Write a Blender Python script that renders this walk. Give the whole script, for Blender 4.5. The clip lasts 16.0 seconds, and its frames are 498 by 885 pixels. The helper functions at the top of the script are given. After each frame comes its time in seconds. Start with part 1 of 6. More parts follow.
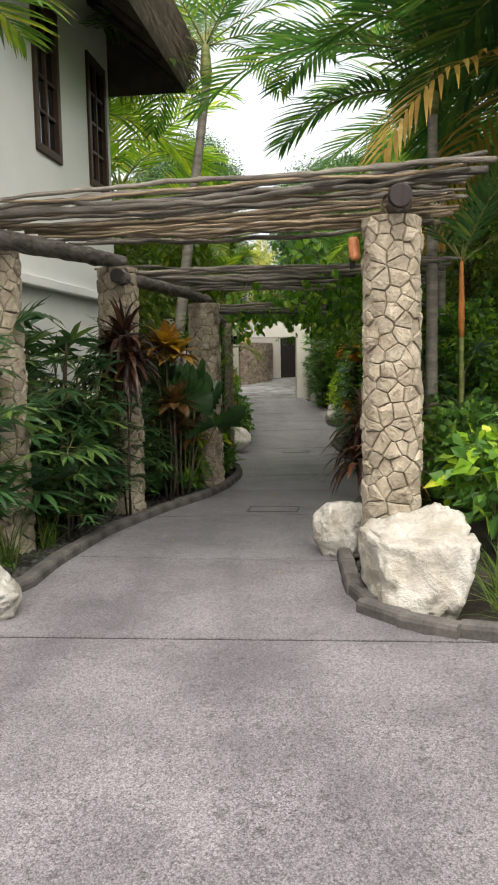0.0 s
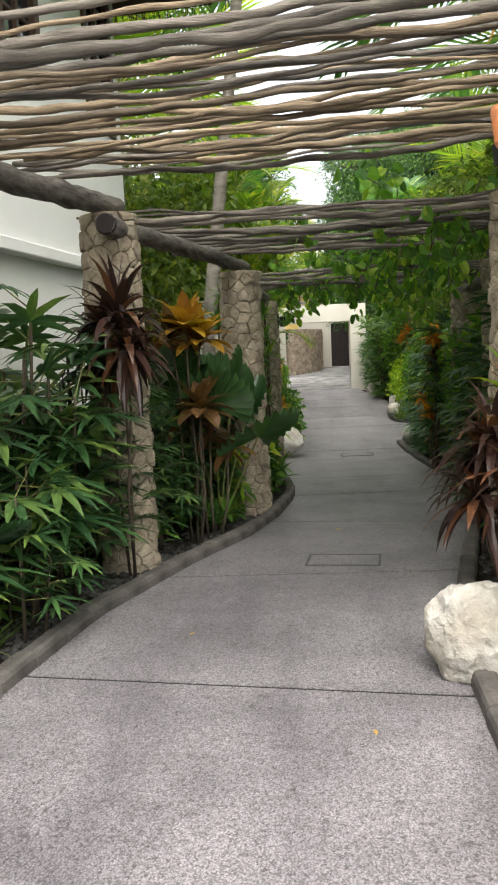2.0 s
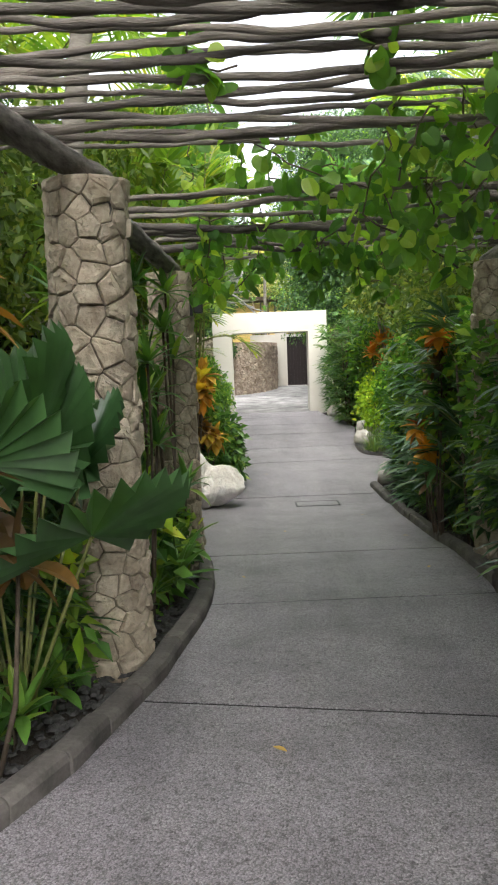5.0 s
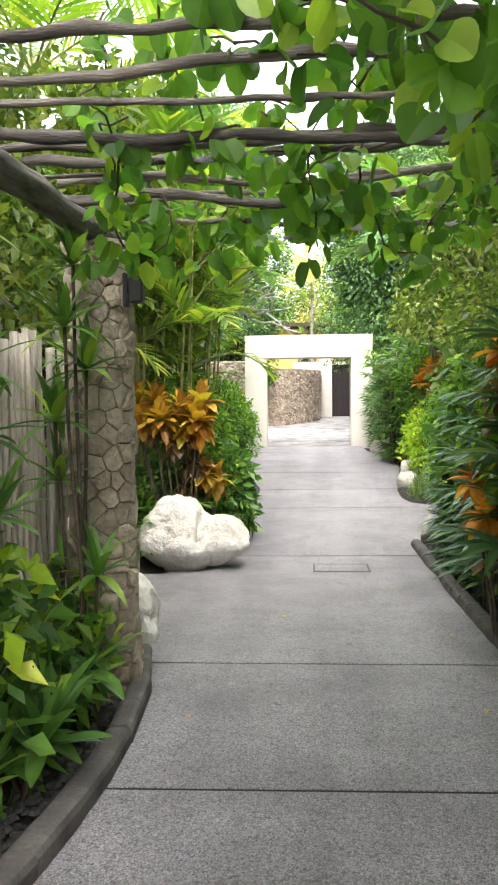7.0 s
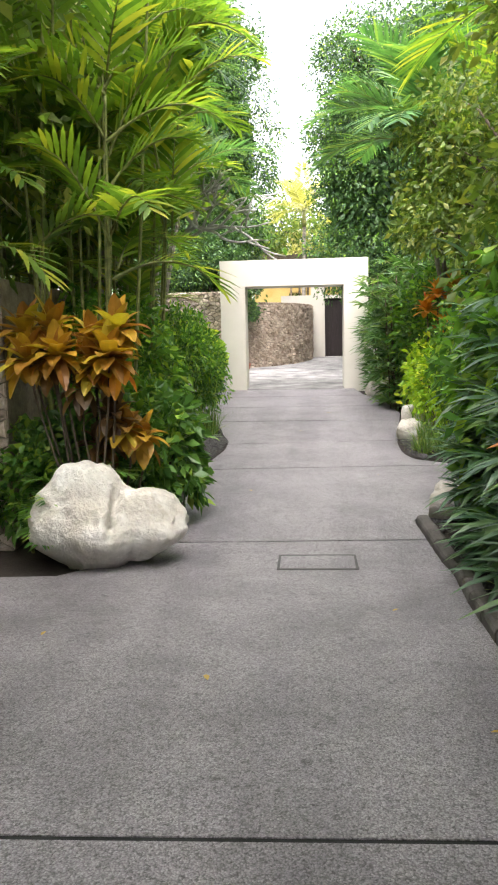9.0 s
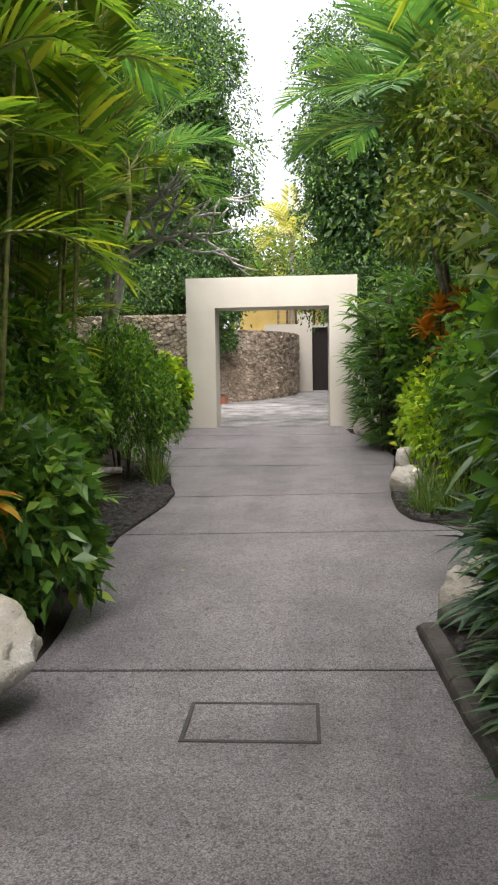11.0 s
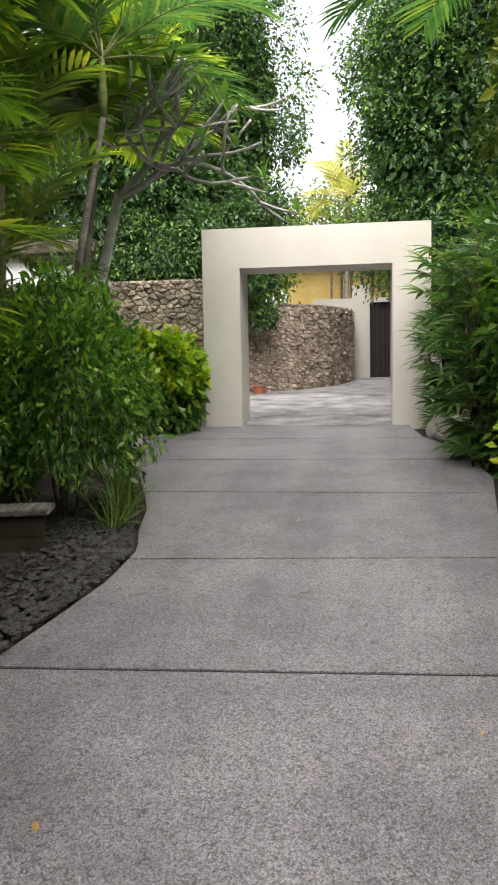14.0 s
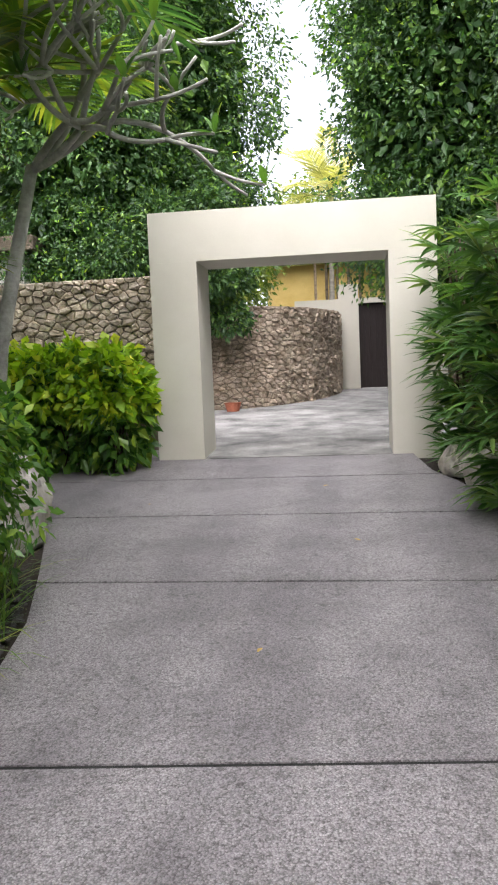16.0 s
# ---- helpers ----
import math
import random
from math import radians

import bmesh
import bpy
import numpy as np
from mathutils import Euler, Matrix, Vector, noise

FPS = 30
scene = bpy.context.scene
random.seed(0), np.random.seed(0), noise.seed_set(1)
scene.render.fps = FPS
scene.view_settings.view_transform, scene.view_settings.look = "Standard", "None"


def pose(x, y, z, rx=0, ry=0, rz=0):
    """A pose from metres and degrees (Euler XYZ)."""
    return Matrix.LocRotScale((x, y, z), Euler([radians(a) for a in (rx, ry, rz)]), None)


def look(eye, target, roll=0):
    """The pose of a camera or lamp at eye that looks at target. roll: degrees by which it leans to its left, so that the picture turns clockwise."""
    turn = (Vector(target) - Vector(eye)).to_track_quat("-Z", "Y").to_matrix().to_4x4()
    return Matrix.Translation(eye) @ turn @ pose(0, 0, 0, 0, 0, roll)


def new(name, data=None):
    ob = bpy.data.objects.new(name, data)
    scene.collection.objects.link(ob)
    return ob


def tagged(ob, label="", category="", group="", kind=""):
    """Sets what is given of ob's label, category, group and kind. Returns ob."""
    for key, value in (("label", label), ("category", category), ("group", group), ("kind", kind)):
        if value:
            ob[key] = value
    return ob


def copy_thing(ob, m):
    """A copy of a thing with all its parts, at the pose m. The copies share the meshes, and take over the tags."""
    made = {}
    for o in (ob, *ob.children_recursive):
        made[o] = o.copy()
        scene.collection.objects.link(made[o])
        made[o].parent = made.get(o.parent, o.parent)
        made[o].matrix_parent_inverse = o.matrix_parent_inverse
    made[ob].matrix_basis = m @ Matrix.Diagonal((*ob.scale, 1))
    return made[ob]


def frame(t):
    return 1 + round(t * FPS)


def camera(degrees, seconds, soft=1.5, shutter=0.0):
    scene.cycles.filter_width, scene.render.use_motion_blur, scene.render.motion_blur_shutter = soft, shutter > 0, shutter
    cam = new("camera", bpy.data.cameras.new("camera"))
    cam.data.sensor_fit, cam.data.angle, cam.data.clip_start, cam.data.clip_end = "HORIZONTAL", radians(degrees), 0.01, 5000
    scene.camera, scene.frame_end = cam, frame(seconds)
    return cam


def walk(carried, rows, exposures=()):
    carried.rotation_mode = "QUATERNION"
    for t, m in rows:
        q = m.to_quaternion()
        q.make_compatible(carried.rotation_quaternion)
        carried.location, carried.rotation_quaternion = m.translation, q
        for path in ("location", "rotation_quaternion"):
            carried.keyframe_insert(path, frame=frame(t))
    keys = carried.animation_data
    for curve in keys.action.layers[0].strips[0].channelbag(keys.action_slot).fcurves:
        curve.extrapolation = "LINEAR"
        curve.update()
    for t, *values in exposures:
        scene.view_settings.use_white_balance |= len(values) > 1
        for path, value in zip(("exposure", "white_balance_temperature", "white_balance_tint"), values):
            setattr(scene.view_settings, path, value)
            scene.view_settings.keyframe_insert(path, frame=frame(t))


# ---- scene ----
cam = camera(34.4, 16.0, soft=2.1)
PATH = [
    (0, (-0.018, 0.045, 1.436), (-0.016, 2.034, 1.224), -1.1),
    (0.5, (-0.054, 0.715, 1.4), (-0.053, 2.703, 1.185), -1.1),
    (1, (-0.086, 1.441, 1.404), (-0.115, 3.427, 1.169), -2.2),
    (1.5, (-0.058, 2.137, 1.387), (-0.181, 4.119, 1.154), -2.4),
    (2, (-0.071, 2.851, 1.39), (-0.19, 4.834, 1.157), -2.7),
    (2.5, (0.012, 3.512, 1.393), (-0.108, 5.495, 1.158), -2.7),
    (3, (0.013, 4.229, 1.412), (0.046, 6.221, 1.231), -1.8),
    (5.5, (0.374, 7.733, 1.164), (0.336, 9.723, 0.967), -2.7),
    (6, (0.536, 8.291, 1.146), (0.483, 10.266, 0.84), -3.5),
    (6.5, (0.563, 8.874, 1.206), (0.466, 10.862, 1.006), -1.4),
    (7, (0.696, 9.46, 1.148), (0.553, 11.452, 1.035), -0.6),
    (7.5, (0.793, 10.169, 1.055), (0.667, 12.16, 0.917), 0.5),
    (8, (0.91, 10.904, 0.954), (0.8, 12.884, 0.695), 0.6),
    (8.5, (0.954, 11.438, 0.983), (0.825, 13.414, 0.704), -0.9),
    (9, (0.997, 12.164, 0.977), (0.853, 14.143, 0.725), -1.3),
    (9.5, (1.082, 12.793, 0.969), (0.932, 14.772, 0.716), -0.7),
    (12, (1.447, 16.112, 0.676), (1.324, 18.106, 0.565), -1.2),
    (12.5, (1.502, 16.805, 0.632), (1.359, 18.77, 0.285), -1.0),
    (13, (1.447, 17.346, 0.694), (1.307, 19.311, 0.346), -1.3),
    (13.5, (1.372, 17.879, 0.756), (1.205, 19.862, 0.553), -1.8),
    (14, (1.369, 18.424, 0.76), (1.096, 20.396, 0.569), -1.1),
    (14.5, (1.291, 18.997, 0.794), (1.005, 20.967, 0.605), -0.9),
    (15, (1.286, 19.569, 0.822), (0.977, 21.538, 0.658), -1.5),
    (15.5, (1.26, 20.17, 0.828), (0.935, 22.134, 0.637), -1.2),
    (16, (1.348, 20.829, 0.87), (1.1, 22.806, 0.694), -2.4),
]
EXPOSURES = [(0.0, 1.25, 6650, 9), (1.5, 1.6, 6600, 9), (3.0, 2.1, 6400, 9), (5.5, 2.45, 6300, 12.5), (6.5, 2.92, 6300, 14.5), (7.0, 3.07, 6350, 14.5), (7.5, 2.82, 6350, 14.5), (8.0, 3.07, 6400, 15.5), (8.5, 2.77, 6400, 15.5), (9.5, 2.57, 6400, 15.5), (12.0, 1.55, 6580, 17.5), (12.5, 2.15, 6530, 16.5), (13.0, 2.0, 6480, 15.5), (14.0, 1.85, 6430, 15.5), (15.0, 1.85, 6330, 15.5), (16.0, 1.95, 6230, 15.5)]
walk(cam, [(t, look(eye, target, roll)) for t, eye, target, roll in PATH], EXPOSURES)


# ---------------------------------------------------------------- world and light
world = bpy.data.worlds.new("world")
scene.world = world
world.use_nodes = True
wn = world.node_tree
sky = wn.nodes.new("ShaderNodeTexSky")
sky.sky_type = "NISHITA"
sky.sun_disc = False
sky.sun_elevation = radians(60)
sky.sun_rotation = radians(180)
sky.dust_density = 4.0
pale = wn.nodes.new("ShaderNodeHueSaturation")
pale.inputs["Saturation"].default_value = 0.22
wn.links.new(sky.outputs["Color"], pale.inputs["Color"])
back = wn.nodes["Background"]
wn.links.new(pale.outputs["Color"], back.inputs["Color"])
back.inputs["Strength"].default_value = 0.15
sun = new("sun", bpy.data.lights.new("sun", "SUN"))
sun.data.energy = 2.2
sun.data.angle = radians(100)
sun.data.color = (1.0, 0.95, 0.87)
sun.matrix_world = look((0.0, -13, 23), (0, 0, 0))


# ---------------------------------------------------------------- materials
def nodes_of(name):
    m = bpy.data.materials.new(name)
    m.use_nodes = True
    t = m.node_tree
    return m, t, t.nodes["Principled BSDF"]


def noise_tex(t, scale, detail=4.0, rough=0.55, stretch=None, coord="Object"):
    c = t.nodes.new("ShaderNodeTexCoord")
    n = t.nodes.new("ShaderNodeTexNoise")
    n.inputs["Scale"].default_value = scale
    n.inputs["Detail"].default_value = detail
    n.inputs["Roughness"].default_value = rough
    if stretch:
        mp = t.nodes.new("ShaderNodeMapping")
        mp.inputs["Scale"].default_value = stretch
        t.links.new(c.outputs[coord], mp.inputs["Vector"])
        t.links.new(mp.outputs["Vector"], n.inputs["Vector"])
    else:
        t.links.new(c.outputs[coord], n.inputs["Vector"])
    return n


def ramp(t, fac, stops):
    r = t.nodes.new("ShaderNodeValToRGB")
    while len(r.color_ramp.elements) < len(stops):
        r.color_ramp.elements.new(0.5)
    for e, (p, c) in zip(r.color_ramp.elements, stops):
        e.position = p
        e.color = (*c, 1)
    t.links.new(fac, r.inputs["Fac"])
    return r


def mix(t, fac, a, b, mode="MIX"):
    n = t.nodes.new("ShaderNodeMix")
    n.data_type = "RGBA"
    n.blend_type = mode
    for sock, v in ((n.inputs[0], fac), (n.inputs[6], a), (n.inputs[7], b)):
        if isinstance(v, (int, float)):
            sock.default_value = v
        elif isinstance(v, tuple):
            sock.default_value = (*v, 1)
        else:
            t.links.new(v, sock)
    return n.outputs[2]


def bump(t, height, strength, dist, shader):
    b = t.nodes.new("ShaderNodeBump")
    b.inputs["Strength"].default_value = strength
    b.inputs["Distance"].default_value = dist
    t.links.new(height, b.inputs["Height"])
    t.links.new(b.outputs["Normal"], shader.inputs["Normal"])
    return b


def surface(name, dark, light, scale, grain, rough=0.85, relief=0.3, dist=0.01, stretch=None, vary=0.0, grit=0.8):
    """Mottled colour at two scales with fine relief; vary: how far whole pieces differ."""
    m, t, p = nodes_of(name)
    big = noise_tex(t, scale, 5, 0.6, stretch)
    small = noise_tex(t, grain, 4, 0.65, stretch)
    base = ramp(t, big.outputs["Fac"], [(0.3, dark), (0.7, light)]).outputs["Color"]
    fine = ramp(t, small.outputs["Fac"], [(0.3, (0.68, 0.68, 0.68)), (0.72, (1.12, 1.12, 1.12))]).outputs["Color"]
    col = mix(t, grit, base, fine, "MULTIPLY")
    if vary:
        info = t.nodes.new("ShaderNodeObjectInfo")
        tone = ramp(t, info.outputs["Random"], [(0.0, (1 - vary,) * 3), (1.0, (1 + vary, 1 + vary * 0.9, 1 + vary * 0.75))]).outputs["Color"]
        col = mix(t, 1.0, col, tone, "MULTIPLY")
    t.links.new(col, p.inputs["Base Color"])
    p.inputs["Roughness"].default_value = rough
    p.inputs["Specular IOR Level"].default_value = 0.25
    bump(t, small.outputs["Fac"], relief, dist, p)
    return m


def leaf_mat(name, dark, light, tip=None, rough=0.42, glow=0.35):
    """A leaf: colour differs from leaf to leaf, light shines through the blade."""
    m, t, p = nodes_of(name)
    g = t.nodes.new("ShaderNodeNewGeometry")
    stops = [(0.0, dark), (0.75, light)] + ([(0.97, tip)] if tip else [])
    col = ramp(t, g.outputs["Random Per Island"], stops).outputs["Color"]
    n = noise_tex(t, 9.0, 3)
    fine = ramp(t, n.outputs["Fac"], [(0.3, (0.75, 0.75, 0.75)), (0.7, (1.15, 1.15, 1.1))]).outputs["Color"]
    col = mix(t, 0.85, col, fine, "MULTIPLY")
    t.links.new(col, p.inputs["Base Color"])
    p.inputs["Roughness"].default_value = rough
    p.inputs["Specular IOR Level"].default_value = 0.4
    tr = t.nodes.new("ShaderNodeBsdfTranslucent")
    bright = mix(t, 1.0, col, (1.25, 1.35, 0.6), "MULTIPLY")
    t.links.new(bright, tr.inputs["Color"])
    mx = t.nodes.new("ShaderNodeMixShader")
    mx.inputs[0].default_value = glow
    t.links.new(p.outputs[0], mx.inputs[1])
    t.links.new(tr.outputs[0], mx.inputs[2])
    t.links.new(mx.outputs[0], t.nodes["Material Output"].inputs["Surface"])
    return m


def pebble_concrete():
    """Washed concrete with pebbles showing, faint wheel tracks, dark pits and stains."""
    m, t, p = nodes_of("washed_concrete")
    c = t.nodes.new("ShaderNodeTexCoord")
    warp = noise_tex(t, 60, 2, 0.5)
    off = t.nodes.new("ShaderNodeVectorMath")
    off.operation = "MULTIPLY_ADD"
    off.inputs[1].default_value = (0.012, 0.012, 0.012)
    t.links.new(warp.outputs["Color"], off.inputs[0])
    t.links.new(c.outputs["Object"], off.inputs[2])
    v = t.nodes.new("ShaderNodeTexVoronoi")
    v.inputs["Scale"].default_value = 135
    t.links.new(off.outputs[0], v.inputs["Vector"])
    stone = ramp(t, v.outputs["Color"], [(0.14, (0.10, 0.093, 0.098)), (0.30, (0.213, 0.199, 0.211)), (0.66, (0.262, 0.246, 0.260)), (0.92, (0.330, 0.312, 0.326))]).outputs["Color"]
    gap = ramp(t, v.outputs["Distance"], [(0.40, (1, 1, 1)), (0.75, (0.48, 0.47, 0.47))]).outputs["Color"]
    col = mix(t, 1.0, stone, gap, "MULTIPLY")
    grit = noise_tex(t, 58, 4, 0.7)
    col = mix(t, 0.9, col, ramp(t, grit.outputs["Fac"], [(0.36, (0.50, 0.49, 0.49)), (0.49, (1.0, 1.0, 1.0)), (0.66, (1.20, 1.19, 1.18))]).outputs["Color"], "MULTIPLY")
    blot = noise_tex(t, 1.4, 6, 0.65)
    col = mix(t, 1.0, col, ramp(t, blot.outputs["Fac"], [(0.34, (0.70, 0.69, 0.70)), (0.60, (1.12, 1.11, 1.11))]).outputs["Color"], "MULTIPLY")
    lane = noise_tex(t, 1.0, 3, 0.5, (2.4, 0.14, 1.0))
    col = mix(t, 0.55, col, ramp(t, lane.outputs["Fac"], [(0.36, (0.64, 0.63, 0.65)), (0.58, (1.06, 1.06, 1.06))]).outputs["Color"], "MULTIPLY")
    spot = noise_tex(t, 17, 3, 0.6)
    col = mix(t, 0.8, col, ramp(t, spot.outputs["Fac"], [(0.30, (0.38, 0.37, 0.37)), (0.39, (1, 1, 1))]).outputs["Color"], "MULTIPLY")
    t.links.new(col, p.inputs["Base Color"])
    p.inputs["Roughness"].default_value = 0.55
    p.inputs["Specular IOR Level"].default_value = 0.6
    inv = t.nodes.new("ShaderNodeMath")
    inv.operation = "SUBTRACT"
    inv.inputs[0].default_value = 1.0
    t.links.new(v.outputs["Distance"], inv.inputs[1])
    bump(t, inv.outputs[0], 0.6, 0.006, p)
    return m


CONCRETE = pebble_concrete()
JOINT = surface("joint_filler", (0.012, 0.012, 0.012), (0.03, 0.03, 0.03), 5, 60)
SOIL = surface("dark_soil", (0.018, 0.014, 0.011), (0.055, 0.045, 0.036), 2.5, 40, 0.95, 0.8, 0.03)
GRAVEL = surface("dark_gravel", (0.026, 0.025, 0.025), (0.09, 0.086, 0.083), 12, 60, 0.9, 0.4, 0.006)
KERB = surface("grey_kerb_stone", (0.05, 0.046, 0.043), (0.14, 0.128, 0.118), 3, 45, 0.85, 0.6, 0.006, vary=0.10)
COBBLE = surface("worn_paving", (0.09, 0.088, 0.085), (0.33, 0.32, 0.31), 2.2, 30, 0.85, 0.5, 0.01)
COLSTONE = surface("pale_limestone", (0.27, 0.22, 0.16), (0.52, 0.45, 0.35), 7, 32, 0.85, 0.9, 0.02, vary=0.14)
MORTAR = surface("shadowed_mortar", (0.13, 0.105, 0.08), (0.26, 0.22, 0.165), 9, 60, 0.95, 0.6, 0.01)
# browner stones of the curved wall, with the tree's shade darkened into the colour
BROWN_SHADED_RUBBLE = surface("brown_shaded_rubble_limestone", (0.22, 0.17, 0.125), (0.50, 0.42, 0.335), 5, 40, 0.9, 0.6, 0.012, vary=0.26)
RUBBLE = surface("rubble_limestone", (0.29, 0.24, 0.18), (0.61, 0.54, 0.45), 5, 40, 0.9, 0.6, 0.012, vary=0.28)
# whiter entrance rocks, their colour also lightened to make up for the shade there
CORAL = surface("lightened_pitted_coral_rock", (0.45, 0.405, 0.33), (0.74, 0.725, 0.685), 2.6, 18, 0.85, 1.0, 0.03, grit=0.6)
BOULDER = surface("white_coral_rock", (0.30, 0.265, 0.21), (0.52, 0.505, 0.47), 2.2, 14, 0.85, 0.9, 0.04, grit=0.7)
STUCCO = surface("white_stucco", (0.80, 0.79, 0.765), (0.86, 0.85, 0.83), 1.2, 120, 0.9, 0.12, 0.002, grit=0.12)
CREAM = surface("cream_stucco", (0.50, 0.475, 0.405), (0.57, 0.545, 0.475), 1.0, 110, 0.9, 0.12, 0.002, grit=0.12)
YELLOW = surface("yellow_stucco", (0.66, 0.46, 0.14), (0.82, 0.62, 0.24), 1.5, 60, 0.9, 0.2, 0.004)
DOORWOOD = surface("dark_door_wood", (0.018, 0.013, 0.013), (0.035, 0.026, 0.025), 4, 40, 0.55, 0.2, 0.003, (12, 12, 1))
FRAMEWOOD = surface("brown_window_wood", (0.045, 0.025, 0.016), (0.09, 0.052, 0.034), 5, 50, 0.5, 0.2, 0.003)
POLE_TAN = surface("tan_peeled_pole", (0.10, 0.075, 0.052), (0.40, 0.31, 0.215), 4, 36, 0.8, 1.0, 0.014, (0.5, 5, 5), 0.4)
POLE_GREY = surface("weathered_grey_pole", (0.06, 0.052, 0.047), (0.29, 0.26, 0.225), 4, 36, 0.85, 1.0, 0.014, (0.5, 5, 5), 0.4)
STICK = surface("pale_weathered_stick", (0.20, 0.18, 0.15), (0.46, 0.42, 0.36), 4, 36, 0.85, 0.8, 0.01, (5, 5, 0.6), 0.3)
LOG_DARK = surface("dark_weathered_log", (0.05, 0.042, 0.037), (0.28, 0.25, 0.225), 4, 28, 0.85, 0.9, 0.012, (6, 0.8, 6))
THATCH = surface("grey_brown_thatch", (0.05, 0.04, 0.03), (0.16, 0.13, 0.095), 3, 40, 0.95, 1.0, 0.03)
SOFFIT = surface("dark_soffit_wood", (0.03, 0.022, 0.016), (0.07, 0.052, 0.038), 4, 50, 0.7, 0.3, 0.005)
TRUNK = surface("grey_palm_trunk", (0.13, 0.115, 0.095), (0.31, 0.28, 0.24), 3, 20, 0.85, 0.6, 0.01, (1, 1, 4))
BARK = surface("brown_bark", (0.045, 0.034, 0.025), (0.12, 0.092, 0.066), 6, 40, 0.9, 0.8, 0.012)
CANE = surface("green_palm_cane", (0.07, 0.095, 0.025), (0.27, 0.27, 0.09), 3, 14, 0.5, 0.2, 0.004, (1, 1, 5))
ORANGE_SHAFT = surface("orange_crownshaft", (0.42, 0.13, 0.03), (0.60, 0.24, 0.06), 3, 20, 0.5, 0.2, 0.004)
PALEBARK = surface("pale_smooth_bark", (0.32, 0.31, 0.285), (0.56, 0.545, 0.51), 5, 25, 0.75, 0.4, 0.006)
METAL = surface("black_lamp_metal", (0.012, 0.012, 0.012), (0.025, 0.025, 0.025), 6, 60, 0.45, 0.1, 0.002)
COPPER = surface("copper_lamp", (0.50, 0.17, 0.07), (0.66, 0.27, 0.12), 6, 40, 0.4, 0.1, 0.002)
CLAY = surface("terracotta", (0.30, 0.09, 0.05), (0.42, 0.15, 0.09), 6, 50, 0.8, 0.2, 0.003)
IRON = surface("cast_cover_frame", (0.05, 0.05, 0.05), (0.11, 0.108, 0.105), 6, 60, 0.7, 0.3, 0.003)
BRASS = surface("brass_number", (0.45, 0.33, 0.10), (0.58, 0.43, 0.15), 8, 50, 0.4, 0.1, 0.002)

LEAF_PALM = leaf_mat("palm_leaf", (0.031, 0.094, 0.036), (0.094, 0.204, 0.066), (0.204, 0.276, 0.060), glow=0.42)
LEAF_PALM_LIGHT = leaf_mat("light_palm_leaf", (0.066, 0.138, 0.020), (0.175, 0.272, 0.034), (0.345, 0.345, 0.043), glow=0.55)
# one lady palm leaf twice: darkened for the shaded beds, lighter for the lit portal
LEAF_RHAPIS = leaf_mat("fan_palm_leaf", (0.020, 0.058, 0.022), (0.058, 0.13, 0.042), (0.15, 0.23, 0.055), 0.30, 0.25)
LEAF_RHAPIS_LIT = leaf_mat("lit_fan_palm_leaf", (0.036, 0.095, 0.028), (0.105, 0.215, 0.055), (0.20, 0.29, 0.07), 0.34)
LEAF_BLUE = leaf_mat("bluish_palm_leaf", (0.032, 0.082, 0.046), (0.105, 0.195, 0.105), (0.17, 0.26, 0.13), 0.28)
LEAF_HEDGE = leaf_mat("hedge_leaf", (0.034, 0.099, 0.022), (0.125, 0.26, 0.045), (0.27, 0.38, 0.05), 0.36)
LEAF_FICUS = leaf_mat("dark_tree_leaf", (0.017, 0.048, 0.016), (0.052, 0.120, 0.029), (0.135, 0.239, 0.042), 0.5, 0.25)
LEAF_LIME = leaf_mat("lime_leaf", (0.156, 0.300, 0.018), (0.336, 0.504, 0.026), (0.624, 0.648, 0.060), glow=0.4)
LEAF_BAMBOO = leaf_mat("yellowish_tree_leaf", (0.058, 0.108, 0.020), (0.145, 0.205, 0.040), (0.26, 0.28, 0.055), glow=0.5)
LEAF_PALE = leaf_mat("pale_yellow_leaf", (0.22, 0.22, 0.07), (0.42, 0.40, 0.15), (0.55, 0.50, 0.22), glow=0.5)
LEAF_VINE = leaf_mat("vine_leaf", (0.052, 0.14, 0.028), (0.16, 0.32, 0.045), (0.34, 0.47, 0.06), glow=0.6)
LEAF_CROTON = leaf_mat("croton_leaf", (0.270, 0.108, 0.027), (0.468, 0.279, 0.027), (0.540, 0.432, 0.045), glow=0.35)
LEAF_ORANGE = leaf_mat("orange_leaf", (0.495, 0.180, 0.018), (0.630, 0.297, 0.027), (0.612, 0.090, 0.018), glow=0.35)
LEAF_BROWN = leaf_mat("bronze_leaf", (0.065, 0.040, 0.018), (0.165, 0.085, 0.030), (0.25, 0.14, 0.04), glow=0.3)
LEAF_PURPLE = leaf_mat("dark_purple_leaf", (0.022, 0.013, 0.012), (0.06, 0.028, 0.022), (0.20, 0.085, 0.04), 0.3, 0.22)
LEAF_DRY = leaf_mat("dry_palm_leaf", (0.324, 0.180, 0.045), (0.495, 0.306, 0.081), (0.558, 0.405, 0.144), glow=0.4)
LEAF_GRASS = leaf_mat("grass_blade", (0.038, 0.096, 0.019), (0.115, 0.202, 0.038), (0.269, 0.288, 0.058))
PETAL = leaf_mat("violet_petal", (0.30, 0.26, 0.60), (0.45, 0.40, 0.75), None, 0.5, 0.4)


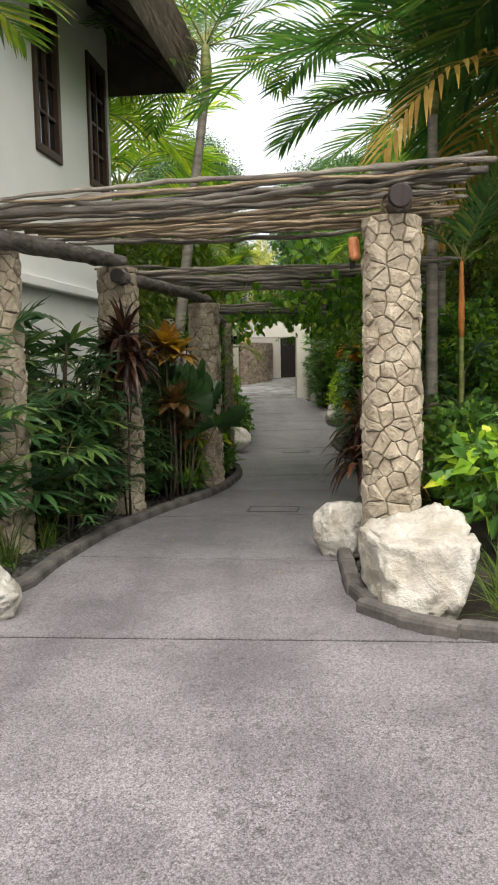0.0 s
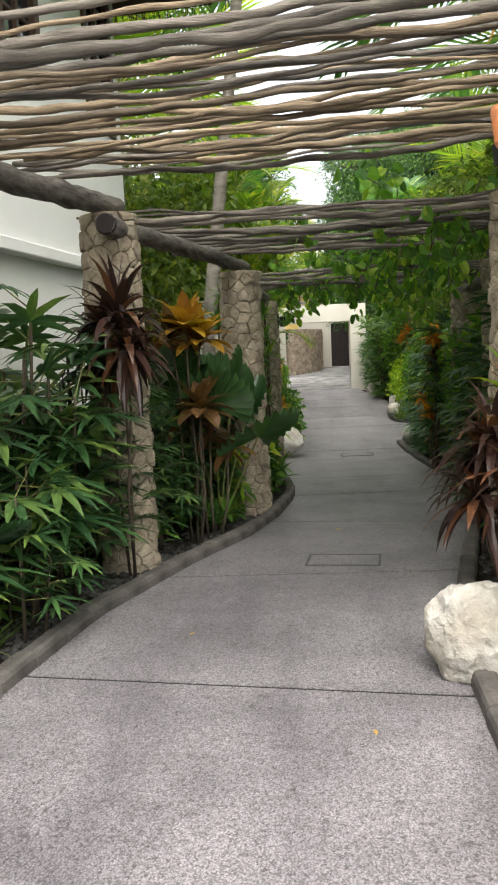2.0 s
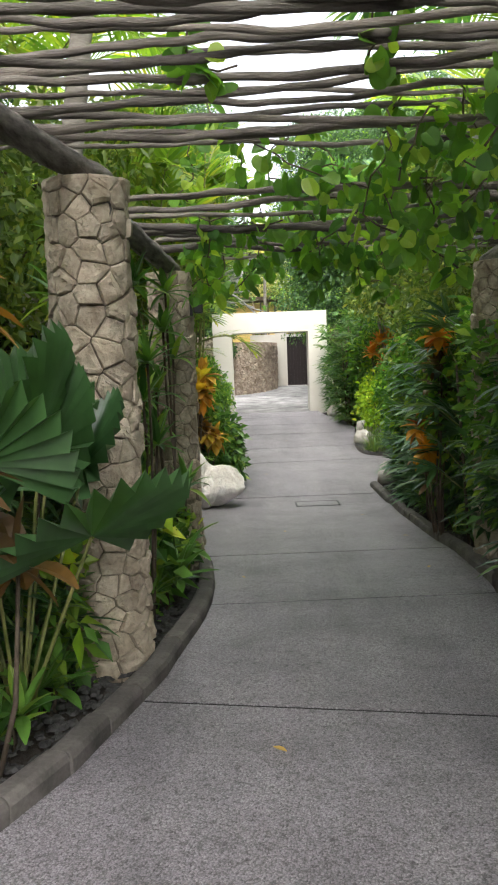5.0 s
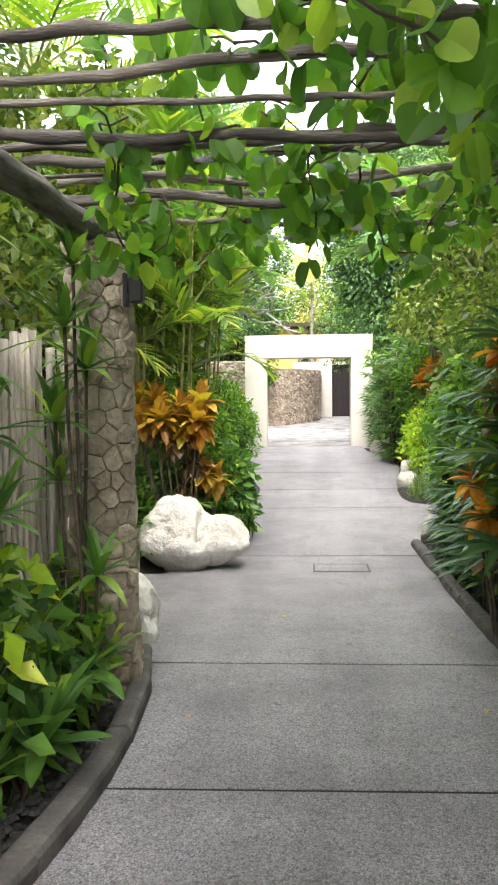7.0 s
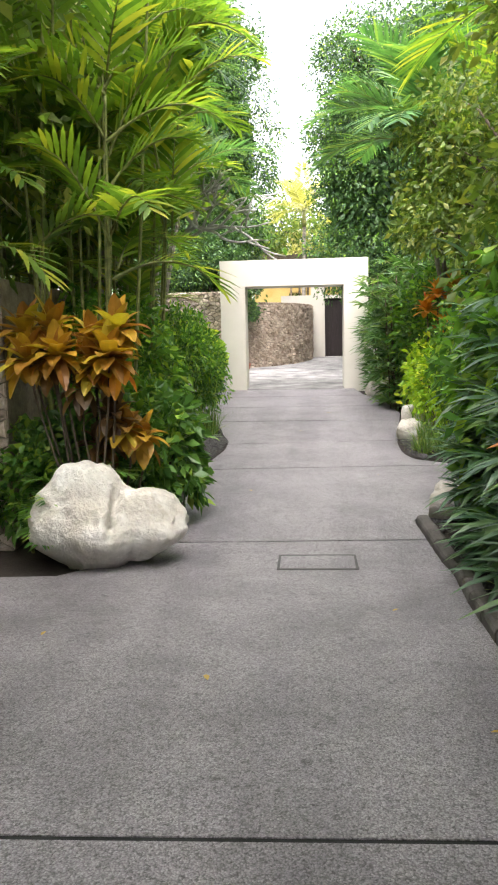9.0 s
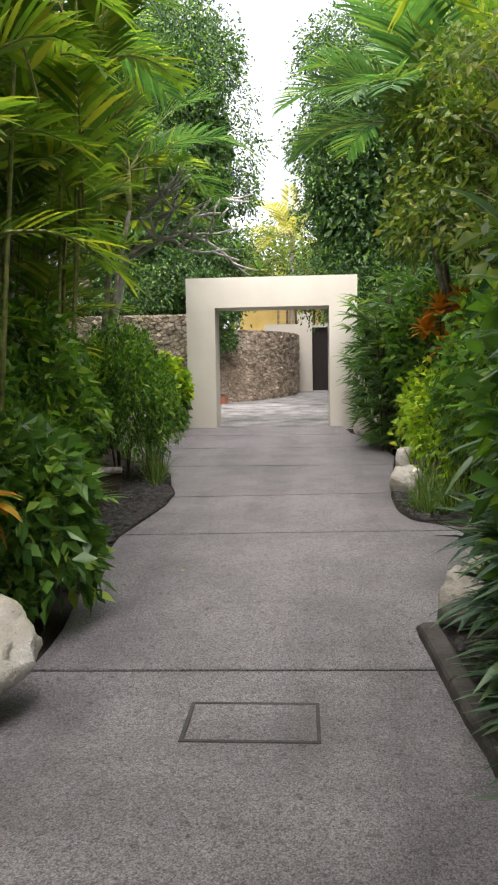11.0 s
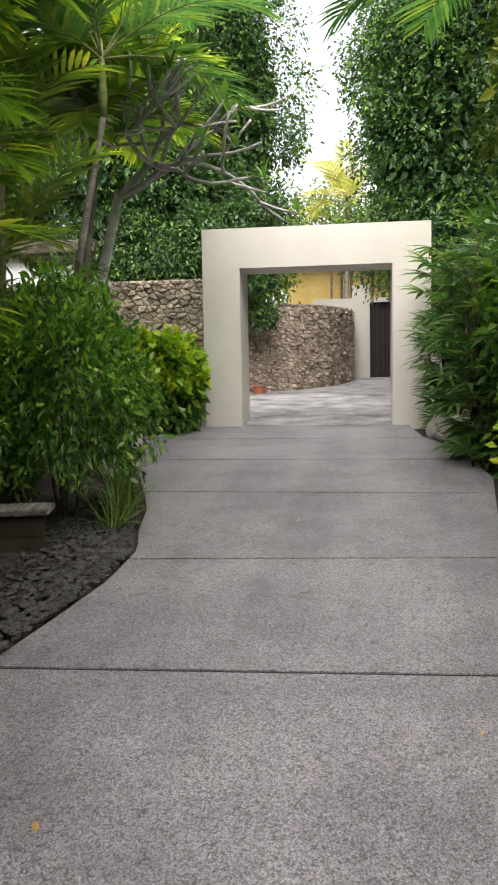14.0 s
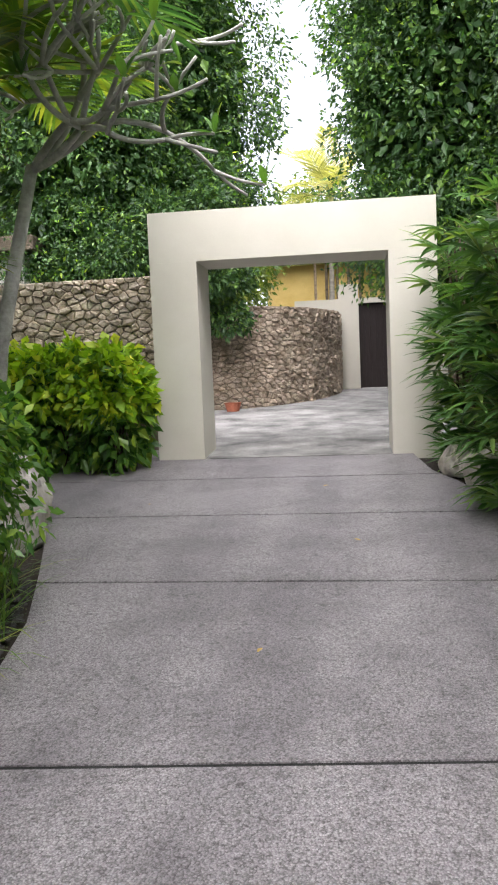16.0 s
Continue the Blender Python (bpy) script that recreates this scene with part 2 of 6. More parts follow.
def glass_mat():
    m, t, p = nodes_of("dark_window_glass")
    p.inputs["Base Color"].default_value = (0.012, 0.013, 0.014, 1)
    p.inputs["Roughness"].default_value = 0.06
    p.inputs["Specular IOR Level"].default_value = 0.7
    n = noise_tex(t, 3.0, 2)
    bump(t, n.outputs["Fac"], 0.05, 0.01, p)
    return m


GLASS = glass_mat()


# ---------------------------------------------------------------- building helpers
class Geo:
    """Vertices and faces gathered for one mesh."""

    def __init__(self):
        self.v, self.f = [], []

    def add(self, verts, faces):
        n = len(self.v)
        self.v.extend(verts)
        self.f.extend(tuple(i + n for i in f) for f in faces)

    def box(self, x0, y0, z0, x1, y1, z1):
        self.add([(x0, y0, z0), (x1, y0, z0), (x1, y1, z0), (x0, y1, z0), (x0, y0, z1), (x1, y0, z1), (x1, y1, z1), (x0, y1, z1)],
                 [(0, 3, 2, 1), (4, 5, 6, 7), (0, 1, 5, 4), (1, 2, 6, 5), (2, 3, 7, 6), (3, 0, 4, 7)])

    def bevel_box(self, x0, y0, z0, x1, y1, z1, b):
        xs, ys, zs = (x0, x1), (y0, y1), (z0, z1)
        verts, idx = [], {}
        for i in (0, 1):
            for j in (0, 1):
                for k in (0, 1):
                    s = (1 - 2 * i, 1 - 2 * j, 1 - 2 * k)
                    for a in range(3):
                        p = [xs[i], ys[j], zs[k]]
                        for c in range(3):
                            if c != a:
                                p[c] += s[c] * b
                        idx[i, j, k, a] = len(verts)
                        verts.append(tuple(p))
        faces = []
        order = ((0, 0), (1, 0), (1, 1), (0, 1))
        for a in range(3):
            for e in (0, 1):
                ring = []
                for q in order:
                    c = list(q)
                    c.insert(a, e)
                    ring.append(idx[(*c, a)])
                faces.append(tuple(ring))
        for a in range(3):
            for q in order:
                c0, c1 = list(q), list(q)
                c0.insert(a, 0)
                c1.insert(a, 1)
                o = [x for x in range(3) if x != a]
                faces.append((idx[(*c0, o[0])], idx[(*c1, o[0])], idx[(*c1, o[1])], idx[(*c0, o[1])]))
        for i in (0, 1):
            for j in (0, 1):
                for k in (0, 1):
                    faces.append(tuple(idx[i, j, k, a] for a in range(3)))
        self.add(verts, faces)

    def tube(self, pts, radii, sides=8, cap=True):
        pts = [Vector(p) for p in pts]
        verts, faces = [], []
        for i, p in enumerate(pts):
            d = (pts[min(i + 1, len(pts) - 1)] - pts[max(i - 1, 0)]).normalized()
            a = d.cross(Vector((0, 0, 1)) if abs(d.z) < 0.9 else Vector((0, 1, 0))).normalized()
            b = d.cross(a)
            for k in range(sides):
                w = 2 * math.pi * k / sides
                verts.append(tuple(p + (a * math.cos(w) + b * math.sin(w)) * radii[i]))
        for i in range(len(pts) - 1):
            for k in range(sides):
                k2 = (k + 1) % sides
                faces.append((i * sides + k, i * sides + k2, (i + 1) * sides + k2, (i + 1) * sides + k))
        if cap:
            faces.append(tuple(range(sides - 1, -1, -1)))
            faces.append(tuple((len(pts) - 1) * sides + k for k in range(sides)))
        self.add(verts, faces)

    def blade(self, base, way, up, length, width, droop=0.3, segs=4, profile="lance", fold=0.0):
        """One leaf: a strip from base along way that droops, of the outline that profile names."""
        way, up = Vector(way).normalized(), Vector(up)
        side = way.cross(up)
        side = side.normalized() if side.length > 1e-4 else Vector((1, 0, 0))
        lift = side.cross(way)
        verts, faces = [], []
        p = Vector(base)
        step = length / segs
        d = way.copy()
        n = 3 if fold else 2
        for i in range(segs + 1):
            s = i / segs
            if profile == "lance":
                w = math.sin(math.pi * (0.08 + 0.92 * s) ** 0.8) if s < 1 else 0.02
            elif profile == "oval":
                w = math.sin(math.pi * (0.04 + 0.94 * s)) ** 0.75
            elif profile == "round":
                w = math.sin(math.pi * (0.16 + 0.82 * s)) ** 0.55
            elif profile == "heart":
                w = (1 - s) ** 0.6 * (1.0 if s > 0.05 else 0.75)
            else:
                w = 1 - s ** 3 * 0.9
            w = max(w, 0.03) * width / 2
            if n == 3:
                verts += [tuple(p - side * w + lift * fold * w), tuple(p), tuple(p + side * w + lift * fold * w)]
            else:
                verts += [tuple(p - side * w), tuple(p + side * w)]
            d = (d - Vector((0, 0, 1)) * droop / segs * (0.5 + s)).normalized()
            p = p + d * step
        for i in range(segs):
            for k in range(n - 1):
                a = i * n + k
                faces.append((a, a + 1, a + n + 1, a + n))
        self.add(verts, faces)


def mesh_of(name, g, material, smooth=False):
    me = bpy.data.meshes.new(name)
    me.from_pydata(g.v, [], g.f)
    me.materials.append(material)
    if smooth:
        me.polygons.foreach_set("use_smooth", [True] * len(me.polygons))
    me.update()
    return me


def part(name, g, material, parent, label="", smooth=False):
    ob = new(name, mesh_of(name, g, material, smooth))
    ob.parent = parent
    return tagged(ob, label)


def thing(name, label, category, group="", kind="", at=None):
    ob = new(name)
    ob.empty_display_size = 0.1
    if at:
        ob.matrix_basis = at
    return tagged(ob, label, category, group, kind)


def solid(name, g, material, label, category, kind="", group="", smooth=False):
    return tagged(new(name, mesh_of(name, g, material, smooth)), label, category, group, kind)


def place(x, y, z=None, turn=0.0, scale=1.0, tall=None):
    return Matrix.LocRotScale((x, y, ground_z(y) if z is None else z), Euler((0, 0, radians(turn))), (scale, scale, tall or scale))


def scatter(proto, poses):
    """The thing at the first pose, and copies of it at the others."""
    made = [copy_thing(proto, m) for m in poses[1:]]
    proto.matrix_basis = poses[0]
    return [proto] + made


PROFILE_Y = (-400, -10, 0, 9.1, 13.7, 18.3, 24.0, 30.0, 34.0, 39.5, 60.0, 400)
PROFILE_Z = (0.3, 0.25, 0.0, -0.28, -0.48, -0.745, -0.44, -0.115, 0.10, 0.385, 0.45, 0.45)


def ground_z(y):
    return float(np.interp(y, PROFILE_Y, PROFILE_Z))


LEFT_Y = (-6, 3.6, 4.6, 5.68, 6.39, 7.69, 9.02, 10.1, 11.1, 12.2, 12.7, 13.2, 13.7, 14.2, 14.75, 15.0, 15.05, 17.7, 17.75, 18.9, 19.4, 20.4, 21.65, 22.4, 22.95, 23.6, 24.1, 24.8, 25.6, 26.35, 29.0, 29.95)
LEFT_X = (-5, -4.5, -1.9, -1.57, -1.53, -1.34, -0.92, -0.52, -0.29, -0.15, -0.12, -0.13, -0.165, -0.25, -0.36, -0.6, -3.2, -3.2, -0.9, -0.15, -0.16, -0.28, -0.32, -0.2, -0.12, -0.12, -0.25, -0.37, -0.62, -0.87, -1.83, -2.1)
RIGHT_Y = (-6, 3.6, 4.25, 4.44, 4.77, 5.37, 6.22, 7.19, 8.4, 9.33, 11.2, 12.98, 14.3, 15.0, 17.0, 17.85, 18.6, 19.45, 19.75, 19.8, 21.85, 21.9, 22.2, 22.6, 23.3, 24.4, 26.1, 27.5, 28.3, 28.9, 29.95)
RIGHT_X = (5, 4.5, 1.4, 0.92, 0.71, 0.62, 0.67, 0.74, 1.02, 1.25, 1.72, 1.92, 1.98, 1.95, 1.98, 2.03, 2.0, 1.96, 2.15, 4.6, 4.6, 2.75, 2.32, 2.23, 2.24, 2.37, 2.6, 2.5, 2.33, 2.15, 2.05)


def left_x(y):
    return float(np.interp(y, LEFT_Y, LEFT_X))


def right_x(y):
    return float(np.interp(y, RIGHT_Y, RIGHT_X))


# ---------------------------------------------------------------- stone facings
def clip(poly, px, py, nx, ny):
    """Keeps the part of poly on the far side of the line through (px, py) from the normal (nx, ny)."""
    out = []
    for i, a in enumerate(poly):
        b = poly[(i + 1) % len(poly)]
        da = (a[0] - px) * nx + (a[1] - py) * ny
        db = (b[0] - px) * nx + (b[1] - py) * ny
        if da <= 0:
            out.append(a)
        if da * db < 0:
            s = da / (da - db)
            out.append((a[0] + (b[0] - a[0]) * s, a[1] + (b[1] - a[1]) * s))
    return out


def stone_cells(width, height, cell, rng, wrap=False, flat=1.0):
    """Irregular polygons that fill width x height, for stones about cell across; flat > 1 lies them down."""
    h2 = height * flat
    pts = []
    tries = 0
    want = int(width * h2 / (cell * cell) * 1.15)
    while len(pts) < want and tries < want * 30:
        tries += 1
        p = (rng.uniform(0, width), rng.uniform(0, h2))
        r = cell * rng.uniform(0.5, 1.08)
        ok = True
        for q in pts:
            dx = abs(p[0] - q[0])
            if wrap:
                dx = min(dx, width - dx)
            if dx * dx + (p[1] - q[1]) ** 2 < r * r:
                ok = False
                break
        if ok:
            pts.append(p)
    ghosts = [(x + s * width, y) for x, y in pts for s in (-1, 1)] if wrap else []
    cells = []
    for p in pts:
        x0, x1 = (p[0] - cell * 3, p[0] + cell * 3) if wrap else (0, width)
        poly = [(x0, 0), (x1, 0), (x1, h2), (x0, h2)]
        for q in pts + ghosts:
            dx, dy = q[0] - p[0], q[1] - p[1]
            d2 = dx * dx + dy * dy
            if 0 < d2 < cell * cell * 9:
                poly = clip(poly, (p[0] + q[0]) / 2, (p[1] + q[1]) / 2, dx, dy)
        if len(poly) > 2:
            cells.append([(x, y / flat) for x, y in poly])
    return cells


def stone_on(poly, where, rng, gap, proud):
    """One stone: the polygon drawn in by gap, its rim set back and its face domed and uneven. where(u, v, d) gives the place."""
    cu = sum(p[0] for p in poly) / len(poly)
    cv = sum(p[1] for p in poly) / len(poly)
    ring = []
    for i, a in enumerate(poly):
        b = poly[(i + 1) % len(poly)]
        ring.append(a)
        if (a[0] - b[0]) ** 2 + (a[1] - b[1]) ** 2 > (gap * 6) ** 2:
            ring.append(((a[0] + b[0]) / 2, (a[1] + b[1]) / 2))
    n = len(ring)
    verts, faces = [], []
    levels = ((1.0, -0.01), (1.0, 0.5), (0.9, 0.9), (0.5, 1.0))
    jit = [rng.uniform(0.965, 1.0) for _ in ring]
    tilt = (rng.uniform(-0.25, 0.25), rng.uniform(-0.25, 0.25))
    lift = proud * rng.uniform(0.5, 1.5)
    size = max(max(abs(u - cu) for u, _ in ring), max(abs(v - cv) for _, v in ring)) + 1e-6
    for s, d in levels:
        for (u, v), j in zip(ring, jit):
            du, dv = u - cu, v - cv
            r = math.hypot(du, dv) + 1e-6
            k = max(0.25, (r - gap) / r) * s * j
            dd = lift * (d + (tilt[0] * du + tilt[1] * dv) / size * (d > 0.3) + (rng.uniform(-0.14, 0.14) if d > 0.3 else 0))
            verts.append(where(cu + du * k, cv + dv * k, dd))
    for a in range(len(levels) - 1):
        for k in range(n):
            k2 = (k + 1) % n
            faces.append((a * n + k, a * n + k2, (a + 1) * n + k2, (a + 1) * n + k))
    faces.append(tuple((len(levels) - 1) * n + k for k in range(n)))
    return verts, faces


def stones_into(parent, cells, where, rng, material, gap, proud, limit=300):
    """The cells as stones: up to limit as parts of parent, the rest joined into one part."""
    rest = Geo()
    for i, poly in enumerate(cells):
        v, f = stone_on(poly, where, rng, gap, proud)
        if i < limit:
            g = Geo()
            g.add(v, f)
            part("stone", g, material, parent)
        else:
            rest.add(v, f)
    if rest.v:
        tagged(part("smaller_stones", rest, material, parent), kind="stuff")


# ---------------------------------------------------------------- ground and drive
def build_ground():
    g = Geo()
    ys = [-400, -60, -20, -10, -5] + [i * 0.6 for i in range(0, 76)] + [50, 60, 90, 150, 400]
    xs = [-400, -100, -30, -12, -8, -6, -5, -4, -3, -2.4, -1.8, -1.2, -0.6, 0, 0.6, 1.2, 1.8, 2.4, 3, 4, 5, 6, 8, 12, 30, 100, 400]
    for y in ys:
        for x in xs:
            off = -0.06 if (left_x(y) - 0.1 < x < right_x(y) + 0.1 or y < 5 or y > 29.5) else 0.0
            g.v.append((x, y, ground_z(y) + off + (noise.noise((x * 1.3, y * 1.3, 0)) * 0.03 - 0.01 if off == 0 else 0)))
    n = len(xs)
    for i in range(len(ys) - 1):
        for j in range(n - 1):
            a = i * n + j
            g.f.append((a, a + 1, a + n + 1, a + n))
    solid("ground", g, SOIL, "dark soil of the planted beds and beyond", "ground", "structure", smooth=True)


JOINTS = (-6, -0.5, 4.32, 6.3, 8.57, 10.58, 12.62, 14.42, 18.82, 21.76, 23.44, 25.44, 27.13, 28.7, 29.95)
SLANTS = (0, 0, -0.095, -0.17, -0.02, -0.2, 0.03, 0.02, 0.02, 0.04, 0.06, -0.01, -0.01, 0, 0)


def slanted(x, y):
    """Where the line of joints through y lies at x: the joints are not quite square to the drive."""
    return y + float(np.interp(y, JOINTS, SLANTS)) * (min(max(x, -2.2), 2.6) - 0.8)


def build_drive():
    drive = thing("road", "pale washed-pebble concrete drive in slabs with dark joints", "road", kind="structure")
    bed = Geo()
    for a, b in zip(JOINTS[:-1], JOINTS[1:]):
        g = Geo()
        cuts = {a + 0.014, b - 0.014}
        cuts |= {y for y in LEFT_Y + RIGHT_Y if a + 0.03 < y < b - 0.03}
        k = int((b - a) / 0.3)
        cuts |= {a + (b - a) * i / k for i in range(1, k)}
        ys = sorted(cuts)
        cols = 9
        for y in ys:
            l, r = left_x(y), right_x(y)
            l, r = left_x(slanted(l, y)), right_x(slanted(r, y))
            for j in range(cols):
                x = l + (r - l) * j / (cols - 1)
                yy = slanted(x, y)
                g.v.append((x, yy, ground_z(yy)))
        m = len(ys)
        for i in range(m - 1):
            for j in range(cols - 1):
                q = i * cols + j
                g.f.append((q, q + 1, q + cols + 1, q + cols))
        rim = [j for j in range(cols)] + [i * cols + cols - 1 for i in range(1, m)] + [(m - 1) * cols + j for j in range(cols - 2, -1, -1)] + [i * cols for i in range(m - 2, 0, -1)]
        base = len(g.v)
        for q in rim:
            x, y, z = g.v[q]
            g.v.append((x, y, z - 0.055))
        for i in range(len(rim)):
            i2 = (i + 1) % len(rim)
            g.f.append((rim[i2], rim[i], base + i, base + i2))
        part("slab", g, CONCRETE, drive)
        if b < 29:
            l, r = max(left_x(slanted(left_x(b), b)), -2.2), min(right_x(slanted(right_x(b), b)), 2.6)
            strip = []
            for j in range(13):
                x = l + (r - l) * j / 12
                y = slanted(x, b)
                strip += [(x, y - 0.03, ground_z(y) - 0.006), (x, y + 0.03, ground_z(y) - 0.006)]
            bed.add(strip, [(2 * j, 2 * j + 2, 2 * j + 3, 2 * j + 1) for j in range(12)])
    part("joint_filler", bed, JOINT, drive, "dark joint filler")
    yard = Geo()
    for i in range(41):
        y = 29.96 + i * 0.32
        for j in range(13):
            x = -3.0 + j * 0.6
            yard.v.append((x, y, ground_z(y) + noise.noise((x * 2, y * 2, 4)) * 0.008))
    for i in range(40):
        for j in range(12):
            q = i * 13 + j
            yard.f.append((q, q + 1, q + 14, q + 13))
    solid("pavement", yard, COBBLE, "worn stained pale paving of the court behind the gate", "paving", "structure", smooth=True)


def cover(x0, y0, x1, y1, group, turn=0.0):
    """An inspection cover flush with the drive, with a thin dark metal rim and a pebble infill."""
    t = thing("manhole_cover", "rectangular drive cover, dark metal rim and pebble infill", "manhole cover", group)
    z0, z1 = ground_z(y0), ground_z(y1)
    w = 0.018
    rim, fill = Geo(), Geo()

    def slab(g, ax, ay, bx, by, up):
        za, zb = np.interp(ay, (y0, y1), (z0, z1)), np.interp(by, (y0, y1), (z0, z1))
        v = [(ax, ay, za - 0.02), (bx, ay, za - 0.02), (bx, by, zb - 0.02), (ax, by, zb - 0.02), (ax, ay, za + up), (bx, ay, za + up), (bx, by, zb + up), (ax, by, zb + up)]
        g.add(v, [(4, 5, 6, 7), (0, 1, 5, 4), (1, 2, 6, 5), (2, 3, 7, 6), (3, 0, 4, 7)])

    slab(rim, x0, y0, x1, y0 + w, 0.007)
    slab(rim, x0, y1 - w, x1, y1, 0.007)
    slab(rim, x0, y0 + w, x0 + w, y1 - w, 0.007)
    slab(rim, x1 - w, y0 + w, x1, y1 - w, 0.007)
    slab(fill, x0 + w + 0.006, y0 + w + 0.006, x1 - w - 0.006, y1 - w - 0.006, 0.005)
    part("rim", rim, IRON, t, "dark metal rim")
    part("infill", fill, CONCRETE, t)
    mid = Matrix.Translation(((x0 + x1) / 2, (y0 + y1) / 2, 0))
    t.matrix_basis = mid @ Matrix.Rotation(radians(turn), 4, "Z") @ mid.inverted()


def kerb_mesh():
    g = Geo()
    prof = [(-0.06, -0.06), (-0.06, 0.05), (-0.05, 0.073), (-0.03, 0.084), (0.03, 0.084), (0.05, 0.073), (0.06, 0.05), (0.06, -0.06)]
    ends = ((-0.187, 0.97), (-0.18, 1.0), (-0.06, 1.0), (0.06, 1.0), (0.18, 1.0), (0.187, 0.97))
    n = len(prof)
    g.v = [(x * k, y, z * k) for y, k in ends for x, z in prof]
    for i in range(len(ends) - 1):
        g.f += [(i * n + j, i * n + (j + 1) % n, (i + 1) * n + (j + 1) % n, (i + 1) * n + j) for j in range(n)]
    g.f += [tuple(range(n)), tuple((len(ends) - 1) * n + j for j in range(n - 1, -1, -1))]
    return mesh_of("kerb_stone", g, KERB)


def kerb_line(label, pts, side):
    """Kerb stones end to end along the line, set off by half their width to that side."""
    t = thing("kerb", label, "kerb", kind="structure")
    me = KERB_MESH
    pts = [Vector((x, y)) for x, y in pts]
    lens = [0.0]
    for a, b in zip(pts[:-1], pts[1:]):
        lens.append(lens[-1] + (b - a).length)
    s = 0.19
    rng = random.Random(len(pts))
    while s < lens[-1]:
        i = max(k for k in range(len(lens)) if lens[k] <= s)
        i = min(i, len(pts) - 2)
        f = (s - lens[i]) / (lens[i + 1] - lens[i])
        p = pts[i].lerp(pts[i + 1], f)
        d = (pts[i + 1] - pts[i]).normalized()
        n = Vector((-d.y, d.x)) * side
        p = p + n * 0.06
        ob = new("kerb_stone", me)
        ob.parent = t
        tilt = math.degrees(math.atan2(ground_z(p.y + 0.1) - ground_z(p.y - 0.1), 0.2)) * d.y
        ob.matrix_basis = pose(p.x, p.y, ground_z(p.y) + rng.uniform(-0.006, 0.006), tilt, rng.uniform(-2, 2), math.degrees(math.atan2(-d.x, d.y)) + rng.uniform(-1.5, 1.5))
        s += 0.378


# ---------------------------------------------------------------- columns and pergola
def column(seed, height):
    """A round pillar of irregular limestone pieces, slightly tapered, base at the origin."""
    rng = random.Random(seed)
    t = thing("stone_column", "round pillar faced with irregular pale limestone pieces", "column", "pergola columns")
    r0, r1 = 0.205, 0.19
    core = Geo()
    core.tube([(0, 0, -0.1), (0, 0, height * 0.5), (0, 0, height - 0.015)], [r0 - 0.004, (r0 + r1) / 2 - 0.004, r1 - 0.004], 20)
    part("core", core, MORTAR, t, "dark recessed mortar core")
    girth = 2 * math.pi * r0

    def where(u, v, d):
        a = u / r0
        r = r0 + (r1 - r0) * v / height + d
        return (math.cos(a) * r, math.sin(a) * r, v)

    stones_into(t, stone_cells(girth, height, 0.12, rng, wrap=True), where, rng, COLSTONE, 0.002, 0.025, 290)
    top = Geo()
    top.tube([(0, 0, height - 0.03), (0, 0, height)], [r1 + 0.012, r1 - 0.01], 14)
    part("cap", top, COLSTONE, t)
    return t


def wobbly(a, b, r, rng, amp=0.03, n=14, taper=0.75):
    """A crooked natural pole: slow bow, one kink, small knots and an uneven girth."""
    a, b = Vector(a), Vector(b)
    pts, rad = [], []
    ph = [rng.uniform(0, 50) for _ in range(2)]
    bow = rng.uniform(-1, 1) * amp * 0.8
    kink = rng.uniform(0.2, 0.8)
    reach = (b - a).length
    knots = [(rng.uniform(0.05, 0.95), rng.uniform(0.15, 0.4)) for _ in range(3)]
    for i in range(n + 1):
        s = i / n
        p = a.lerp(b, s)
        fine = s * reach * 5.0
        rough = min(r, 0.028)
        p.z += noise.noise((s * 4, ph[0], 1)) * amp * 0.8 + noise.noise((fine, ph[0], 5)) * rough * 0.8 + bow * math.sin(math.pi * s)
        p.y += noise.noise((s * 3, ph[1], 7)) * amp * 1.6 + noise.noise((fine, ph[1], 9)) * rough * 0.9 + (amp * 0.9 * (1 - abs(s - kink) * 3) if abs(s - kink) < 0.33 else 0)
        pts.append(p)
        knot = sum(h * max(0.0, 1 - abs(s - k) / 0.025) for k, h in knots)
        rad.append(r * (1 - (1 - taper) * s) * (1 + 0.28 * noise.noise((fine * 1.4, ph[0], 3)) * rough / r + knot * rough / r))
    return pts, rad


